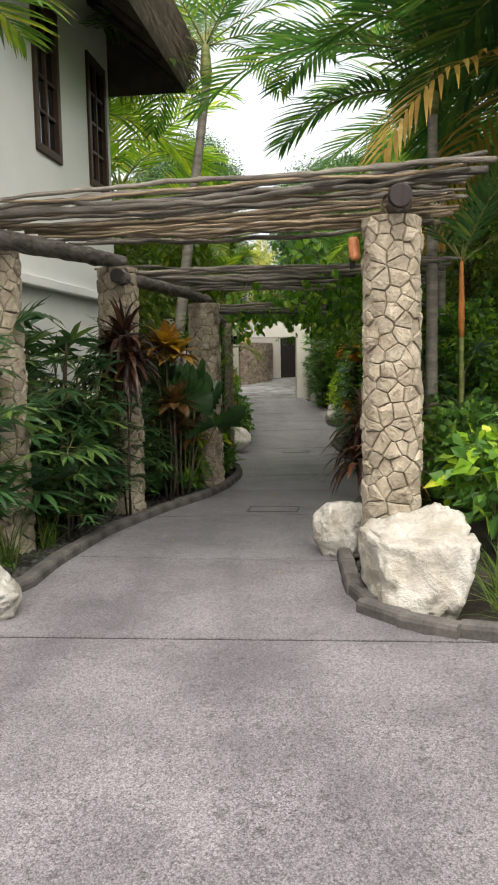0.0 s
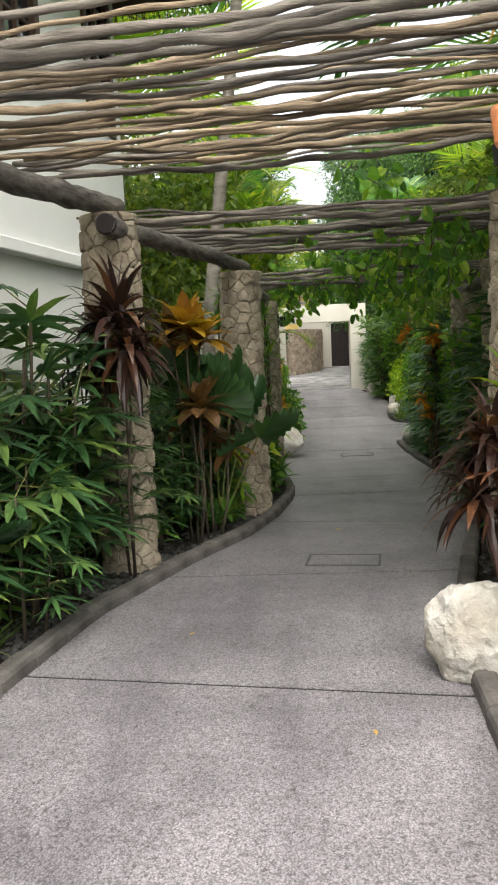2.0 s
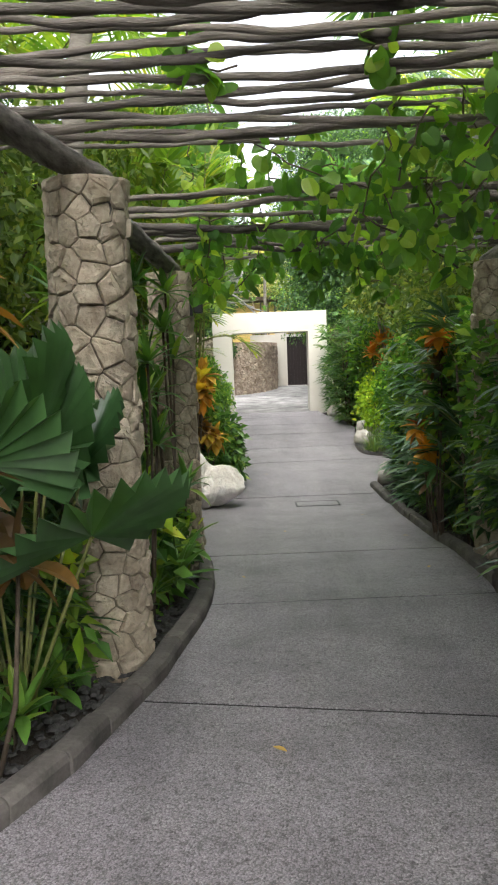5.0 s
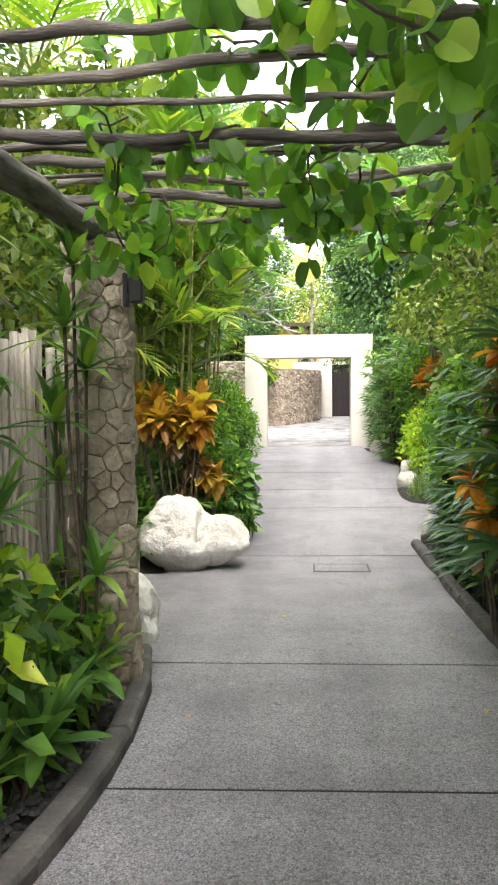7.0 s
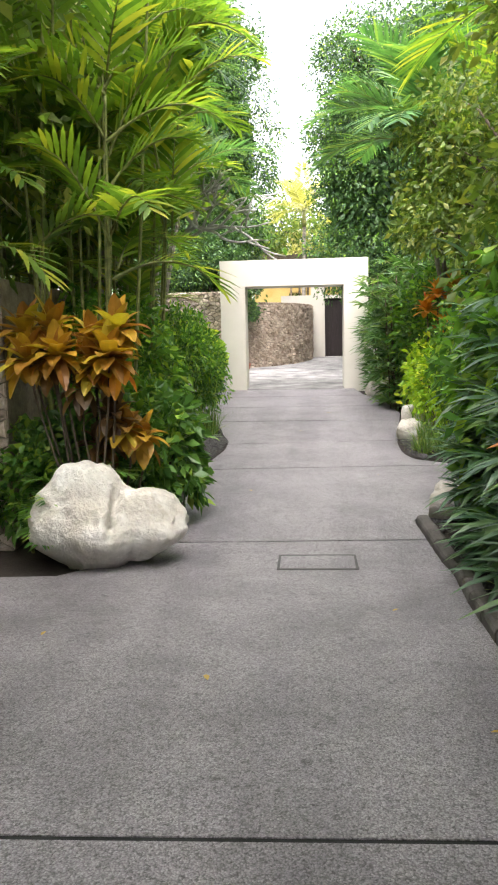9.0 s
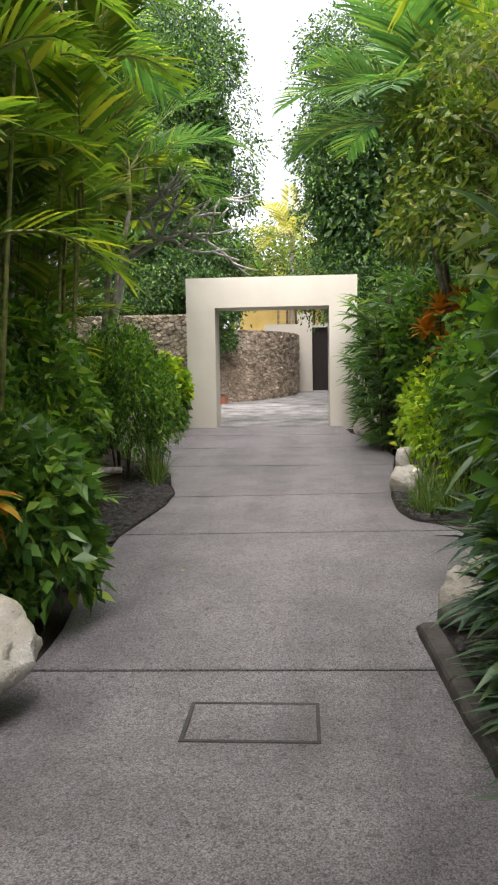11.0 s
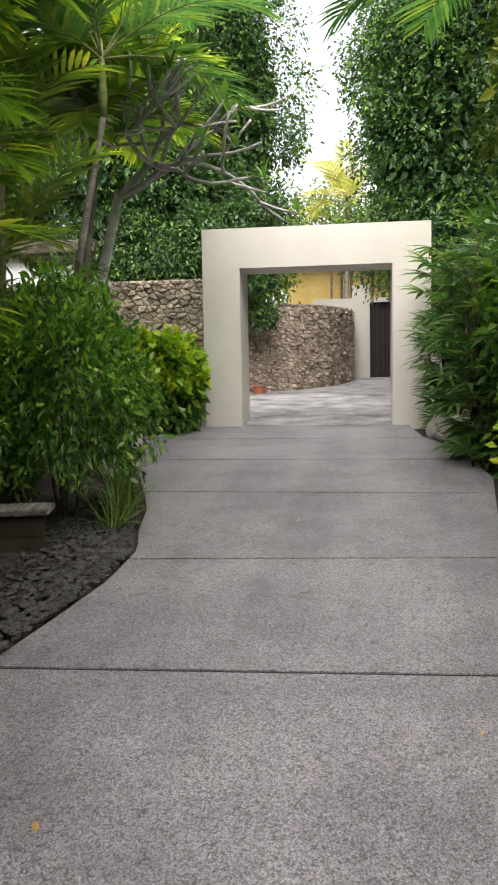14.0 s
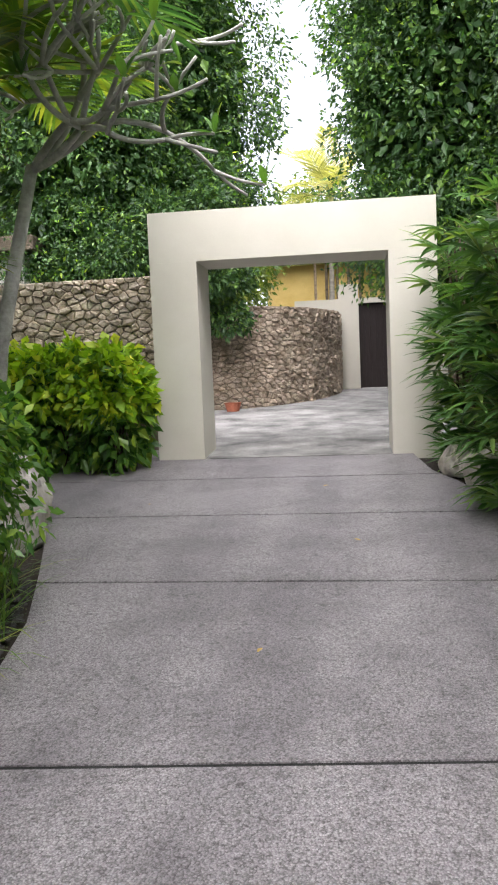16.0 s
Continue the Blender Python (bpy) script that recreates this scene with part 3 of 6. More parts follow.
def build_pergola():
    rng = random.Random(5)
    t = thing("pergola", "rustic pergola of dark log beams carrying rows of peeled crooked poles", "pergola")
    logs = [((-2.14, 6.0, 2.38), (-1.38, 9.12, 2.50), 0.085), ((1.07, 5.78, 2.53), (1.6, 9.1, 2.5), 0.085),
            ((-1.36, 8.62, 2.31), (-0.56, 11.62, 2.24), 0.075), ((1.58, 9.15, 2.30), (2.06, 11.6, 2.26), 0.075),
            ((-0.52, 11.2, 2.02), (-0.42, 14.1, 2.05), 0.07), ((2.1, 11.2, 2.02), (2.25, 14.1, 2.03), 0.07)]
    for a, b, r in logs:
        g = Geo()
        p, q = wobbly(a, b, r, rng, 0.018, 26, 0.92)
        g.tube(p, q, 12)
        part("log_beam", g, LOG_DARK, t, "dark weathered log beam", smooth=True)
    bays = [(5.85, 8.75, 36, 2.60, 2.65, (-2.5, -2.2), (1.45, 1.75), POLE_TAN, 0.013, 0.030), (8.95, 11.45, 23, 2.40, 2.34, (-1.75, -1.45), (1.85, 2.3), POLE_GREY, 0.014, 0.028),
            (11.75, 14.15, 12, 2.12, 2.13, (-0.95, -0.7), (2.3, 2.6), POLE_GREY, 0.014, 0.030)]
    for y0, y1, n, z0, z1, lx, rx, mat, ra, rb in bays:
        for i in range(n):
            s = (i + rng.uniform(-0.3, 0.3)) / (n - 1)
            y = y0 + (y1 - y0) * s
            z = z0 + (z1 - z0) * s + rng.uniform(0, 0.05)
            shift = (y - y0) * 0.2
            a = (rng.uniform(*lx) + shift, y + rng.uniform(-0.06, 0.06), z + 0.01)
            b = (rng.uniform(*rx) + shift * 0.6, y + rng.uniform(-0.16, 0.06), z + (0.12 if mat == POLE_TAN else 0.03))
            if mat == POLE_TAN:
                a = (a[0], a[1], a[2] - 0.13 * (1 - s))
            if rng.random() < 0.5:
                a, b = b, a
            g = Geo()
            p, q = wobbly(a, b, rng.uniform(ra, rb), rng, 0.065, 54, 0.6)
            g.tube(p, q, 8)
            part("pole", g, mat if rng.random() < 0.5 else POLE_GREY, t, smooth=True)
    # the shaded hollow of the log ends is drawn as flat near-black discs
    for (x, y, z), r in (((1.07, 5.775, 2.53), 0.088), ((-1.36, 8.615, 2.31), 0.077)):
        g = Geo()
        g.tube([(x, y - 0.012, z), (x, y, z), (x + 0.005, y + 0.03, z)], [r * 0.85, r, r], 14)
        part("cut_end", g, DOORWOOD, t, "near-black disc for the dark hollow of the log end")
    for k in range(5):
        g = Geo()
        a = [(1.1 + 0.105 * math.cos(w), 6.05 + 0.022 * k + 0.01 * math.sin(3 * w), 2.52 + 0.105 * math.sin(w)) for w in np.linspace(0, 6.4, 22)]
        g.tube(a, [0.008] * len(a), 5)
        part("rope", g, POLE_TAN, t, "tan rope lashing")
    g = Geo()
    p, q = wobbly((0.4, 6.0, 2.62), (1.72, 5.95, 2.86), 0.024, rng, 0.02, 10, 0.6)
    g.tube(p, q, 8)
    part("pole", g, POLE_GREY, t, smooth=True)


# ---------------------------------------------------------------- rocks
def rock(label, x, y, z, sx, sy, sz, seed, pits=6, material=None, turn=0.0, detail=5, lobes=3, knobs=None, crevices=(), blocky=False):
    """A weathered boulder: a few lobes grown together, with flats, creases and pits."""
    bm = bmesh.new()
    bmesh.ops.create_icosphere(bm, subdivisions=detail, radius=1.0)
    rng = random.Random(seed)
    knobs = [(Vector(d).normalized(), c, w) for d, c, w in knobs] if knobs else [(heading_xyz(rng), rng.uniform(0.25, 0.5), rng.uniform(0.5, 0.75)) for _ in range(lobes)]
    planes = [(heading_xyz(rng), rng.uniform(0.5, 0.72) if blocky else rng.uniform(0.62, 0.9)) for _ in range(13 if blocky else 11)]
    holes = [(Vector((rng.gauss(0, 1), rng.gauss(-0.6, 1), rng.uniform(-0.3, 0.8))).normalized(), rng.uniform(0.04, 0.13)) for _ in range(pits)]
    holes += [(Vector(d).normalized(), w) for d, w in crevices]
    off = Vector((seed * 1.7, seed * 0.3, 0))
    for v in bm.verts:
        n = v.co.normalized()
        r = 0.55 if crevices else (0.95 if blocky else 0.68)
        for d, c, w in knobs:
            k = n.dot(d)
            disc = w * w - c * c * (1 - k * k)
            if disc > 0:
                e = c * k + math.sqrt(disc)
                if e > r - 0.12:
                    r = max(r, e) + 0.03 * max(0, 1 - abs(e - r) / 0.12)
        p = n * r
        for d, c in planes:
            k = p.dot(d)
            if k > c:
                p -= d * (k - c) * (0.95 if blocky else 0.8 if crevices else 0.75)
        r = 1 + 0.13 * noise.noise(n * 1.9 + off) + 0.06 * noise.noise(n * 4.5 + off) + 0.025 * noise.noise(n * 11 + off) + 0.015 * noise.noise(n * 26 + off) - 0.05 * max(0.0, 1 - abs(noise.noise(n * 3.4 + off * 2)) / 0.06)
        r -= 0.10 * max(0.0, 1 - abs(noise.noise(n * 1.7 - off)) / 0.05)
        for h, w in holes:
            dist = (n - h).length
            if dist < w * 1.6:
                r -= (0.40 if crevices and w > 0.06 else 0.2) * (1 - dist / (w * 1.6)) ** 0.7
        p *= r
        if crevices and p.z < -0.05:
            tuck = 1 - 0.42 * min(1.0, (-0.05 - p.z) / 0.35)
            p.x, p.y = p.x * tuck, p.y * tuck
        if p.z < -0.45:
            p.z = -0.45 + (p.z + 0.45) * 0.2
        v.co = (p.x * sx * 1.15, p.y * sy * 1.15, (p.z + 0.42) * sz * 1.1)
    me = bpy.data.meshes.new("rock")
    bm.to_mesh(me)
    bm.free()
    me.materials.append(material or BOULDER)
    me.polygons.foreach_set("use_smooth", [True] * len(me.polygons))
    ob = tagged(new("rock", me), label, "rock")
    ob.matrix_basis = pose(x, y, z, 0, 0, turn)
    return ob


def heading_xyz(rng):
    return Vector((rng.gauss(0, 1), rng.gauss(0, 1), rng.gauss(0, 0.7))).normalized()


# ---------------------------------------------------------------- buildings and walls
def stick_fence(x0, y0, x1, y1, n, height):
    """Upright peeled sticks tied close together, of uneven height."""
    rng = random.Random(15)
    t = thing("stick_fence", "screen of upright weathered grey sticks behind the pillars", "fence")
    for i in range(n):
        s = i / (n - 1)
        x, y = x0 + (x1 - x0) * s + rng.uniform(-0.02, 0.02), y0 + (y1 - y0) * s
        z = ground_z(y)
        g = Geo()
        p, q = [], []
        for k in range(7):
            p.append((x + rng.uniform(-0.012, 0.012), y + rng.uniform(-0.012, 0.012), z - 0.1 + (height * rng.uniform(0.97, 1.03) + 0.1) * k / 6))
            q.append(rng.uniform(0.018, 0.03))
        g.tube(p, q, 7)
        part("stick", g, STICK, t, smooth=True)
    for z in (0.4, 1.4):
        g = Geo()
        g.tube([(x0 - 0.04, y0, ground_z(y0) + z), (x1 - 0.04, y1, ground_z(y1) + z)], [0.018, 0.018], 7)
        part("rail", g, POLE_GREY, t)


def planter_edge():
    """A low plank seat on dark boards at the back of the pebble bed."""
    t = thing("planter_edge", "low dark timber planter edge beside the pebble bed", "planter", at=pose(-1.35, 23.55, ground_z(23.5), 0, 0, 12))
    g = Geo()
    g.bevel_box(-0.9, -0.14, 0.24, 0.62, 0.14, 0.29, 0.01)
    part("top_plank", g, LOG_DARK, t)
    for z in (0.0, 0.12):
        g = Geo()
        g.bevel_box(-0.88, -0.1, z - 0.04, 0.58, -0.06, z + 0.11, 0.006)
        part("board", g, SOFFIT, t)


def wall_holes(g, length, z0, z1, thick, holes):
    """A wall along x from 0 to length, front at y = 0, with rectangular holes (x0, z0, x1, z1) cut through."""
    xs = sorted({0, length, *[h[0] for h in holes], *[h[2] for h in holes]})
    zs = sorted({z0, z1, *[h[1] for h in holes], *[h[3] for h in holes]})

    def open_at(i, k):
        if not (0 <= i < len(xs) - 1 and 0 <= k < len(zs) - 1):
            return True
        cx, cz = (xs[i] + xs[i + 1]) / 2, (zs[k] + zs[k + 1]) / 2
        return any(h[0] < cx < h[2] and h[1] < cz < h[3] for h in holes)

    for i in range(len(xs) - 1):
        for k in range(len(zs) - 1):
            if open_at(i, k):
                continue
            a, b, c, d = xs[i], xs[i + 1], zs[k], zs[k + 1]
            g.add([(a, 0, c), (b, 0, c), (b, 0, d), (a, 0, d)], [(0, 1, 2, 3)])
            g.add([(a, thick, c), (b, thick, c), (b, thick, d), (a, thick, d)], [(3, 2, 1, 0)])
            for (di, dk), quad in (((-1, 0), [(a, 0, c), (a, 0, d), (a, thick, d), (a, thick, c)]), ((1, 0), [(b, 0, d), (b, 0, c), (b, thick, c), (b, thick, d)]),
                                   ((0, -1), [(b, 0, c), (a, 0, c), (a, thick, c), (b, thick, c)]), ((0, 1), [(a, 0, d), (b, 0, d), (b, thick, d), (a, thick, d)])):
                if open_at(i + di, k + dk):
                    g.add(quad, [(0, 1, 2, 3)])


def build_house():
    """The white villa: local x runs along its long wall away from the drive's start, local y points into the house."""
    turn = math.degrees(math.atan2(1, 0.127))
    at = pose(-3.42, 2.2, 0, 0, 0, turn)
    t = thing("house", "two-storey white stucco villa with dark wood windows and thatched roof", "house", at=at)
    wins = [(7.72, 3.94, 8.5, 5.72), (9.72, 3.94, 10.52, 5.72)]
    long = 10.78
    g = Geo()
    wall_holes(g, long, 2.42, 6.55, 0.3, wins)
    part("upper_wall", g, STUCCO, t)
    for box in ((long - 0.3, 0.3, 2.42, long, 8.0, 6.55), (0, 0.3, 2.42, 0.3, 8.0, 6.55), (0.3, 7.7, 2.42, long - 0.3, 8.0, 6.55)):
        g = Geo()
        g.box(*box)
        part("upper_wall", g, STUCCO, t)
    g = Geo()
    g.box(0, 0.07, -0.6, long - 0.05, 0.4, 2.30)
    part("lower_wall", g, STUCCO, t)
    for box in ((long - 0.4, 0.4, -0.6, long - 0.05, 8.0, 2.30), (0, 0.4, -0.6, 0.4, 8.0, 2.30), (0.4, 7.6, -0.6, long - 0.4, 8.0, 2.30)):
        g = Geo()
        g.box(*box)
        part("lower_wall", g, STUCCO, t)
    g = Geo()
    g.bevel_box(-0.1, -0.06, 2.30, long + 0.06, 0.35, 2.42, 0.012)
    part("ledge", g, STUCCO, t, "projecting white ledge between the storeys")
    for x0, z0, x1, z1 in wins:
        w = Geo()
        f = 0.075
        for a in ((x0 - 0.03, z0 - 0.03, x1 + 0.03, z0 + f), (x0 - 0.03, z1 - f, x1 + 0.03, z1 + 0.03), (x0 - 0.03, z0 + f, x0 + f, z1 - f), (x1 - f, z0 + f, x1 + 0.03, z1 - f)):
            w.bevel_box(a[0], -0.035, a[1], a[2], 0.12, a[3], 0.008)
        win = part("window", w, FRAMEWOOD, t, "tall dark wood casement window with small panes")
        zz = [z0 + f + (z1 - z0 - 2 * f) * k / 4 for k in range(5)]
        for k in range(1, 4):
            b = Geo()
            b.bevel_box(x0 + f, -0.005, zz[k] - 0.022, x1 - f, 0.06, zz[k] + 0.022, 0.006)
            part("glazing_bar", b, FRAMEWOOD, win)
        b = Geo()
        b.bevel_box((x0 + x1) / 2 - 0.025, -0.012, z0 + f, (x0 + x1) / 2 + 0.025, 0.064, z1 - f, 0.006)
        part("glazing_bar", b, FRAMEWOOD, win)
        for k in range(4):
            p = Geo()
            p.box(x0 + f - 0.01, 0.03, zz[k], x1 - f + 0.01, 0.04, zz[k + 1])
            part("pane", p, GLASS, win)
    ex0, ex1, ey0, ey1 = -1.5, long + 0.75, -1.28, 9.6
    roof = Geo()
    ridge_a, ridge_b = (3.5, 4.0, 9.6), (long - 4.2, 4.0, 9.6)
    low, up = 5.62, 6.34
    rv = [(ex0, ey0, up), (ex1, ey0, up), (ex1, ey1, up), (ex0, ey1, up), ridge_a, ridge_b]
    roof.add(rv, [(0, 1, 5, 4), (1, 2, 5), (2, 3, 4, 5), (3, 0, 4)])
    i = 0.18
    roof.add([(ex0, ey0, up), (ex1, ey0, up), (ex1, ey1, up), (ex0, ey1, up), (ex0 + i, ey0 + i, low), (ex1 - i, ey0 + i, low), (ex1 - i, ey1 - i, low), (ex0 + i, ey1 - i, low)],
             [(0, 4, 5, 1), (1, 5, 6, 2), (2, 6, 7, 3), (3, 7, 4, 0)])
    roof_ob = part("roof", roof, THATCH, t, "thick grey-brown thatched roof")
    straw = Geo()
    rng = random.Random(3)
    for _ in range(2600):
        if rng.random() < 0.7:
            p = (rng.uniform(ex0, ex1), ey0 + rng.uniform(-0.03, 0.12), rng.uniform(low - 0.02, up))
            d = (rng.uniform(-0.3, 0.3), -0.5, -1)
        else:
            p = (ex1 + rng.uniform(-0.12, 0.03), rng.uniform(ey0, 2.5), rng.uniform(low - 0.02, up))
            d = (0.5, rng.uniform(-0.3, 0.3), -1)
        straw.blade(p, d, (1, 0, 0), rng.uniform(0.1, 0.26), 0.012, 0.1, 1, "strap")
    tagged(part("straw", straw, THATCH, roof_ob), kind="stuff")
    so = Geo()
    so.add([(ex0 + i, ey0 + i, low), (ex1 - i, ey0 + i, low), (ex1 - i, 8, low + 0.05), (ex0 + i, 8, low + 0.05), (ex0, -0.02, 6.55), (long + 0.02, -0.02, 6.55), (long + 0.02, 8.0, 6.55)], [(0, 1, 5, 4), (1, 2, 6, 5)])
    part("soffit", so, SOFFIT, t, "dark wooden soffit under the eaves")
    for k in range(12):
        b = Geo()
        x = 0.4 + k * 0.95
        b.tube([(x, ey0 + 0.25, low + 0.02), (x, 0.0, 6.5)], [0.05, 0.055], 8)
        part("rafter", b, SOFFIT, t)
    for k in range(3):
        b = Geo()
        y = 0.3 + k * 0.9
        b.tube([(ex1 - 0.22, y, low + 0.02), (long, y, 6.45)], [0.05, 0.055], 8)
        part("rafter", b, SOFFIT, t)


def wall_lamp(label, at, size=1.0):
    t = thing("wall_lamp", label, "lamp", at=at @ Matrix.Scale(size, 4))
    g = Geo()
    g.bevel_box(-0.05, 0.06, -0.12, 0.05, 0.09, 0.12, 0.008)
    part("back_plate", g, METAL, t)
    g = Geo()
    g.bevel_box(-0.05, -0.05, -0.09, 0.05, 0.05, 0.09, 0.012)
    g.box(-0.015, 0.05, -0.02, 0.015, 0.07, 0.02)
    part("housing", g, METAL, t)


def column_lamp(x, y, z):
    t = thing("spot_lamp", "small copper spot lamp fixed to the pillar top", "lamp", at=pose(x, y, z, -12, 0, 20))
    g = Geo()
    g.tube([(0, 0, 0), (0, 0, 0.02), (0, 0, 0.15), (0, 0, 0.17)], [0.03, 0.042, 0.042, 0.036], 14)
    part("housing", g, COPPER, t)
    g = Geo()
    g.box(-0.012, 0.03, -0.05, 0.012, 0.075, 0.04)
    part("bracket", g, METAL, t)


def build_gate():
    x0, x1, a, b = -0.855, 2.36, -0.315, 1.832
    top, head, base = 2.697, 2.137, -0.3
    front, depth = 29.95, 0.8
    t = thing("gate_portal", "thick plain cream stucco portal across the drive", "gateway")
    for box, nm in (((x0, base, a, head), "post"), ((b, base, x1, head), "post"), ((x0, head, x1, top), "lintel")):
        g = Geo()
        g.bevel_box(box[0], front, box[1], box[2], front + depth, box[3], 0.0015)
        part(nm, g, CREAM, t)


def build_walls():
    # rubble wall beside the portal
    rng = random.Random(21)
    t = thing("wall_rubble", "dry-laid rubble limestone garden wall beside the portal", "wall", kind="structure")
    core = Geo()
    core.box(-6.5, 30.78, -0.4, -0.86, 31.05, 2.06)
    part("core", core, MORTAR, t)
    stones_into(t, stone_cells(3.2, 1.5, 0.135, rng, flat=1.45), lambda u, v, d: (-0.87 - u, 30.78 - d * 1.0, 0.6 + v), rng, RUBBLE, 0.005, 0.045, 300)
    # curved wall behind the portal
    t = thing("wall_curved", "curved rubble limestone wall of the court behind the gate", "wall", kind="structure")
    c = [Vector((-2.2, 35.4)), Vector((-1.0, 35.55)), Vector((-0.4, 35.75)), Vector((0.1, 36.1)), Vector((0.62, 36.75)), Vector((0.87, 37.35)), Vector((1.08, 38.0)), Vector((1.16, 38.6)), Vector((1.18, 39.4))]
    cum = [0.0]
    for p, q in zip(c[:-1], c[1:]):
        cum.append(cum[-1] + (q - p).length)

    def along(u, d):
        x = float(np.interp(u, cum, [p.x for p in c]))
        y = float(np.interp(u, cum, [p.y for p in c]))
        e = 0.3
        tx = float(np.interp(u + e, cum, [p.x for p in c])) - float(np.interp(u - e, cum, [p.x for p in c]))
        ty = float(np.interp(u + e, cum, [p.y for p in c])) - float(np.interp(u - e, cum, [p.y for p in c]))
        k = math.hypot(tx, ty)
        return x + ty / k * d, y - tx / k * d

    core = Geo()
    n = 24
    for i in range(n + 1):
        u = cum[-1] * i / n
        for d in (-0.3, 0.0):
            x, y = along(u, d)
            for z in (-0.2, 2.04):
                core.v.append((x, y, z))
    for i in range(n):
        q = i * 4
        core.f += [(q + 2, q + 6, q + 7, q + 3), (q + 3, q + 7, q + 5, q + 1), (q + 1, q + 5, q + 4, q)]
    core.f += [(0, 2, 3, 1), (n * 4, n * 4 + 1, n * 4 + 3, n * 4 + 2)]
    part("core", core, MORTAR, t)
    stones_into(t, stone_cells(cum[-1], 2.02, 0.14, rng, flat=1.6), lambda u, v, d: (*along(u, d), 0.05 + v), rng, BROWN_SHADED_RUBBLE, 0.006, 0.05, 300)
    # cream wall and door at the end of the court
    t = thing("wall_end", "cream stucco wall closing the court", "wall", kind="structure")
    g = Geo()
    wall_holes(g, 5.6, -0.2, 2.42, 0.35, [(1.45, 0.385, 2.25, 2.31)])
    g.v = [(x + 0.195, y + 39.47, z) for x, y, z in g.v]
    g.box(1.19, 39.4, -0.2, 1.64, 39.9, 2.74)
    part("wall", g, CREAM, t)
    d = thing("door_1", "closed dark brown plank door in the cream court wall", "door", kind="structure")
    g = Geo()
    g.box(1.645, 39.61, 0.385, 2.445, 39.67, 2.31)
    part("backing", g, DOORWOOD, d)
    for k in range(6):
        g = Geo()
        g.bevel_box(1.65 + k * 0.132, 39.58, 0.395, 1.65 + k * 0.132 + 0.128, 39.61, 2.3, 0.006)
        part("plank", g, DOORWOOD, d)
    g = Geo()
    g.tube([(2.36, 39.53, 1.1), (2.36, 39.53, 1.35)], [0.012, 0.012], 8)
    g.tube([(2.36, 39.58, 1.12), (2.36, 39.53, 1.12)], [0.008, 0.008], 6)
    g.tube([(2.36, 39.58, 1.33), (2.36, 39.53, 1.33)], [0.008, 0.008], 6)
    part("door_handle", g, METAL, d)
    # villa entrance on the drive's side
    t = thing("wall_entrance", "cream stucco entrance wall of a side villa", "wall", kind="structure")
    g = Geo()
    wall_holes(g, 3.2, -0.85, 2.3, 0.35, [(0.32, -0.8, 2.0, 1.74)])
    g.v = [(-1.55 - x, 17.95 + y, z) for x, y, z in g.v]
    g.f = [tuple(reversed(f)) for f in g.f]
    part("wall", g, CREAM, t)
    for k, (dx, dz) in enumerate(((0, 0.05), (0.0, -0.05), (0.05, 0.05), (0.05, -0.05))):
        g = Geo()
        g.bevel_box(-1.69 + dx, 17.935, 0.74 + dz - 0.03, -1.69 + dx + 0.035, 17.952, 0.74 + dz + 0.03, 0.004)
        part("number_plate", g, BRASS, t, "brass house number")
    d = thing("door_2", "dark recessed door of the side villa entrance", "door", kind="structure")
    g = Geo()
    g.bevel_box(-3.55, 18.2, -0.76, -1.87, 18.26, 1.74, 0.01)
    part("door_leaf", g, DOORWOOD, d)
    t = thing("wall_low", "low rubble limestone wall behind the entrance", "wall", kind="structure")
    core = Geo()
    core.box(-1.95, 18.62, -0.9, -1.46, 21.5, 1.52)
    part("core", core, MORTAR, t)
    stones_into(t, stone_cells(0.49, 2.3, 0.15, rng, flat=1.3), lambda u, v, d: (-1.95 + u, 18.62 - d, -0.75 + v), rng, RUBBLE, 0.006, 0.04, 80)
    # yellow building beyond
    h = thing("building", "yellow stucco building beyond the court, with timber posts", "house")
    g = Geo()
    wall_holes(g, 7.0, -0.2, 4.3, 0.3, [(1.5, 2.0, 2.1, 3.0)])
    g.v = [(x - 1.2, y + 48.0, z) for x, y, z in g.v]
    part("wall", g, YELLOW, h)
    for k in range(7):
        g = Geo()
        g.tube([(0.4 + k * 0.36, 47.6, 0.2), (0.4 + k * 0.36, 47.6, 4.4)], [0.05, 0.045], 8)
        part("post", g, POLE_TAN, h)
    g = Geo()
    g.bevel_box(-1.4, 47.4, 4.4, 6.0, 48.6, 4.6, 0.02)
    part("roof", g, THATCH, h)
    # white villa seen between the palms
    h = thing("house", "white stucco villa behind the palms", "house")
    g = Geo()
    wall_holes(g, 5.0, -0.4, 3.0, 0.3, [(3.4, 1.2, 4.2, 2.2)])
    g.v = [(x - 9.0, y + 34.0, z) for x, y, z in g.v]
    part("wall", g, STUCCO, h)
    w = Geo()
    w.bevel_box(-5.6, 34.1, 1.2, -4.8, 34.16, 2.2, 0.01)
    part("window", w, GLASS, h)
    g = Geo()
    g.bevel_box(-9.3, 33.7, 3.0, -3.7, 36.0, 3.25, 0.02)
    part("roof", g, THATCH, h)
    # plain garden walls that close the place
    for n, box in (("wall_west", (-9.0, -14, -0.8, -8.7, 33, 2.6)), ("wall_east", (8.7, -14, -0.8, 9.0, 52, 2.6)), ("wall_south", (-8.7, -14.3, -0.2, 8.7, -14.0, 2.6)), ("wall_north", (-8.7, 55, -0.2, 8.7, 55.3, 2.6))):
        g = Geo()
        g.bevel_box(*box, 0.02)
        solid(n, g, STUCCO, "plain white garden wall", "wall", "structure")


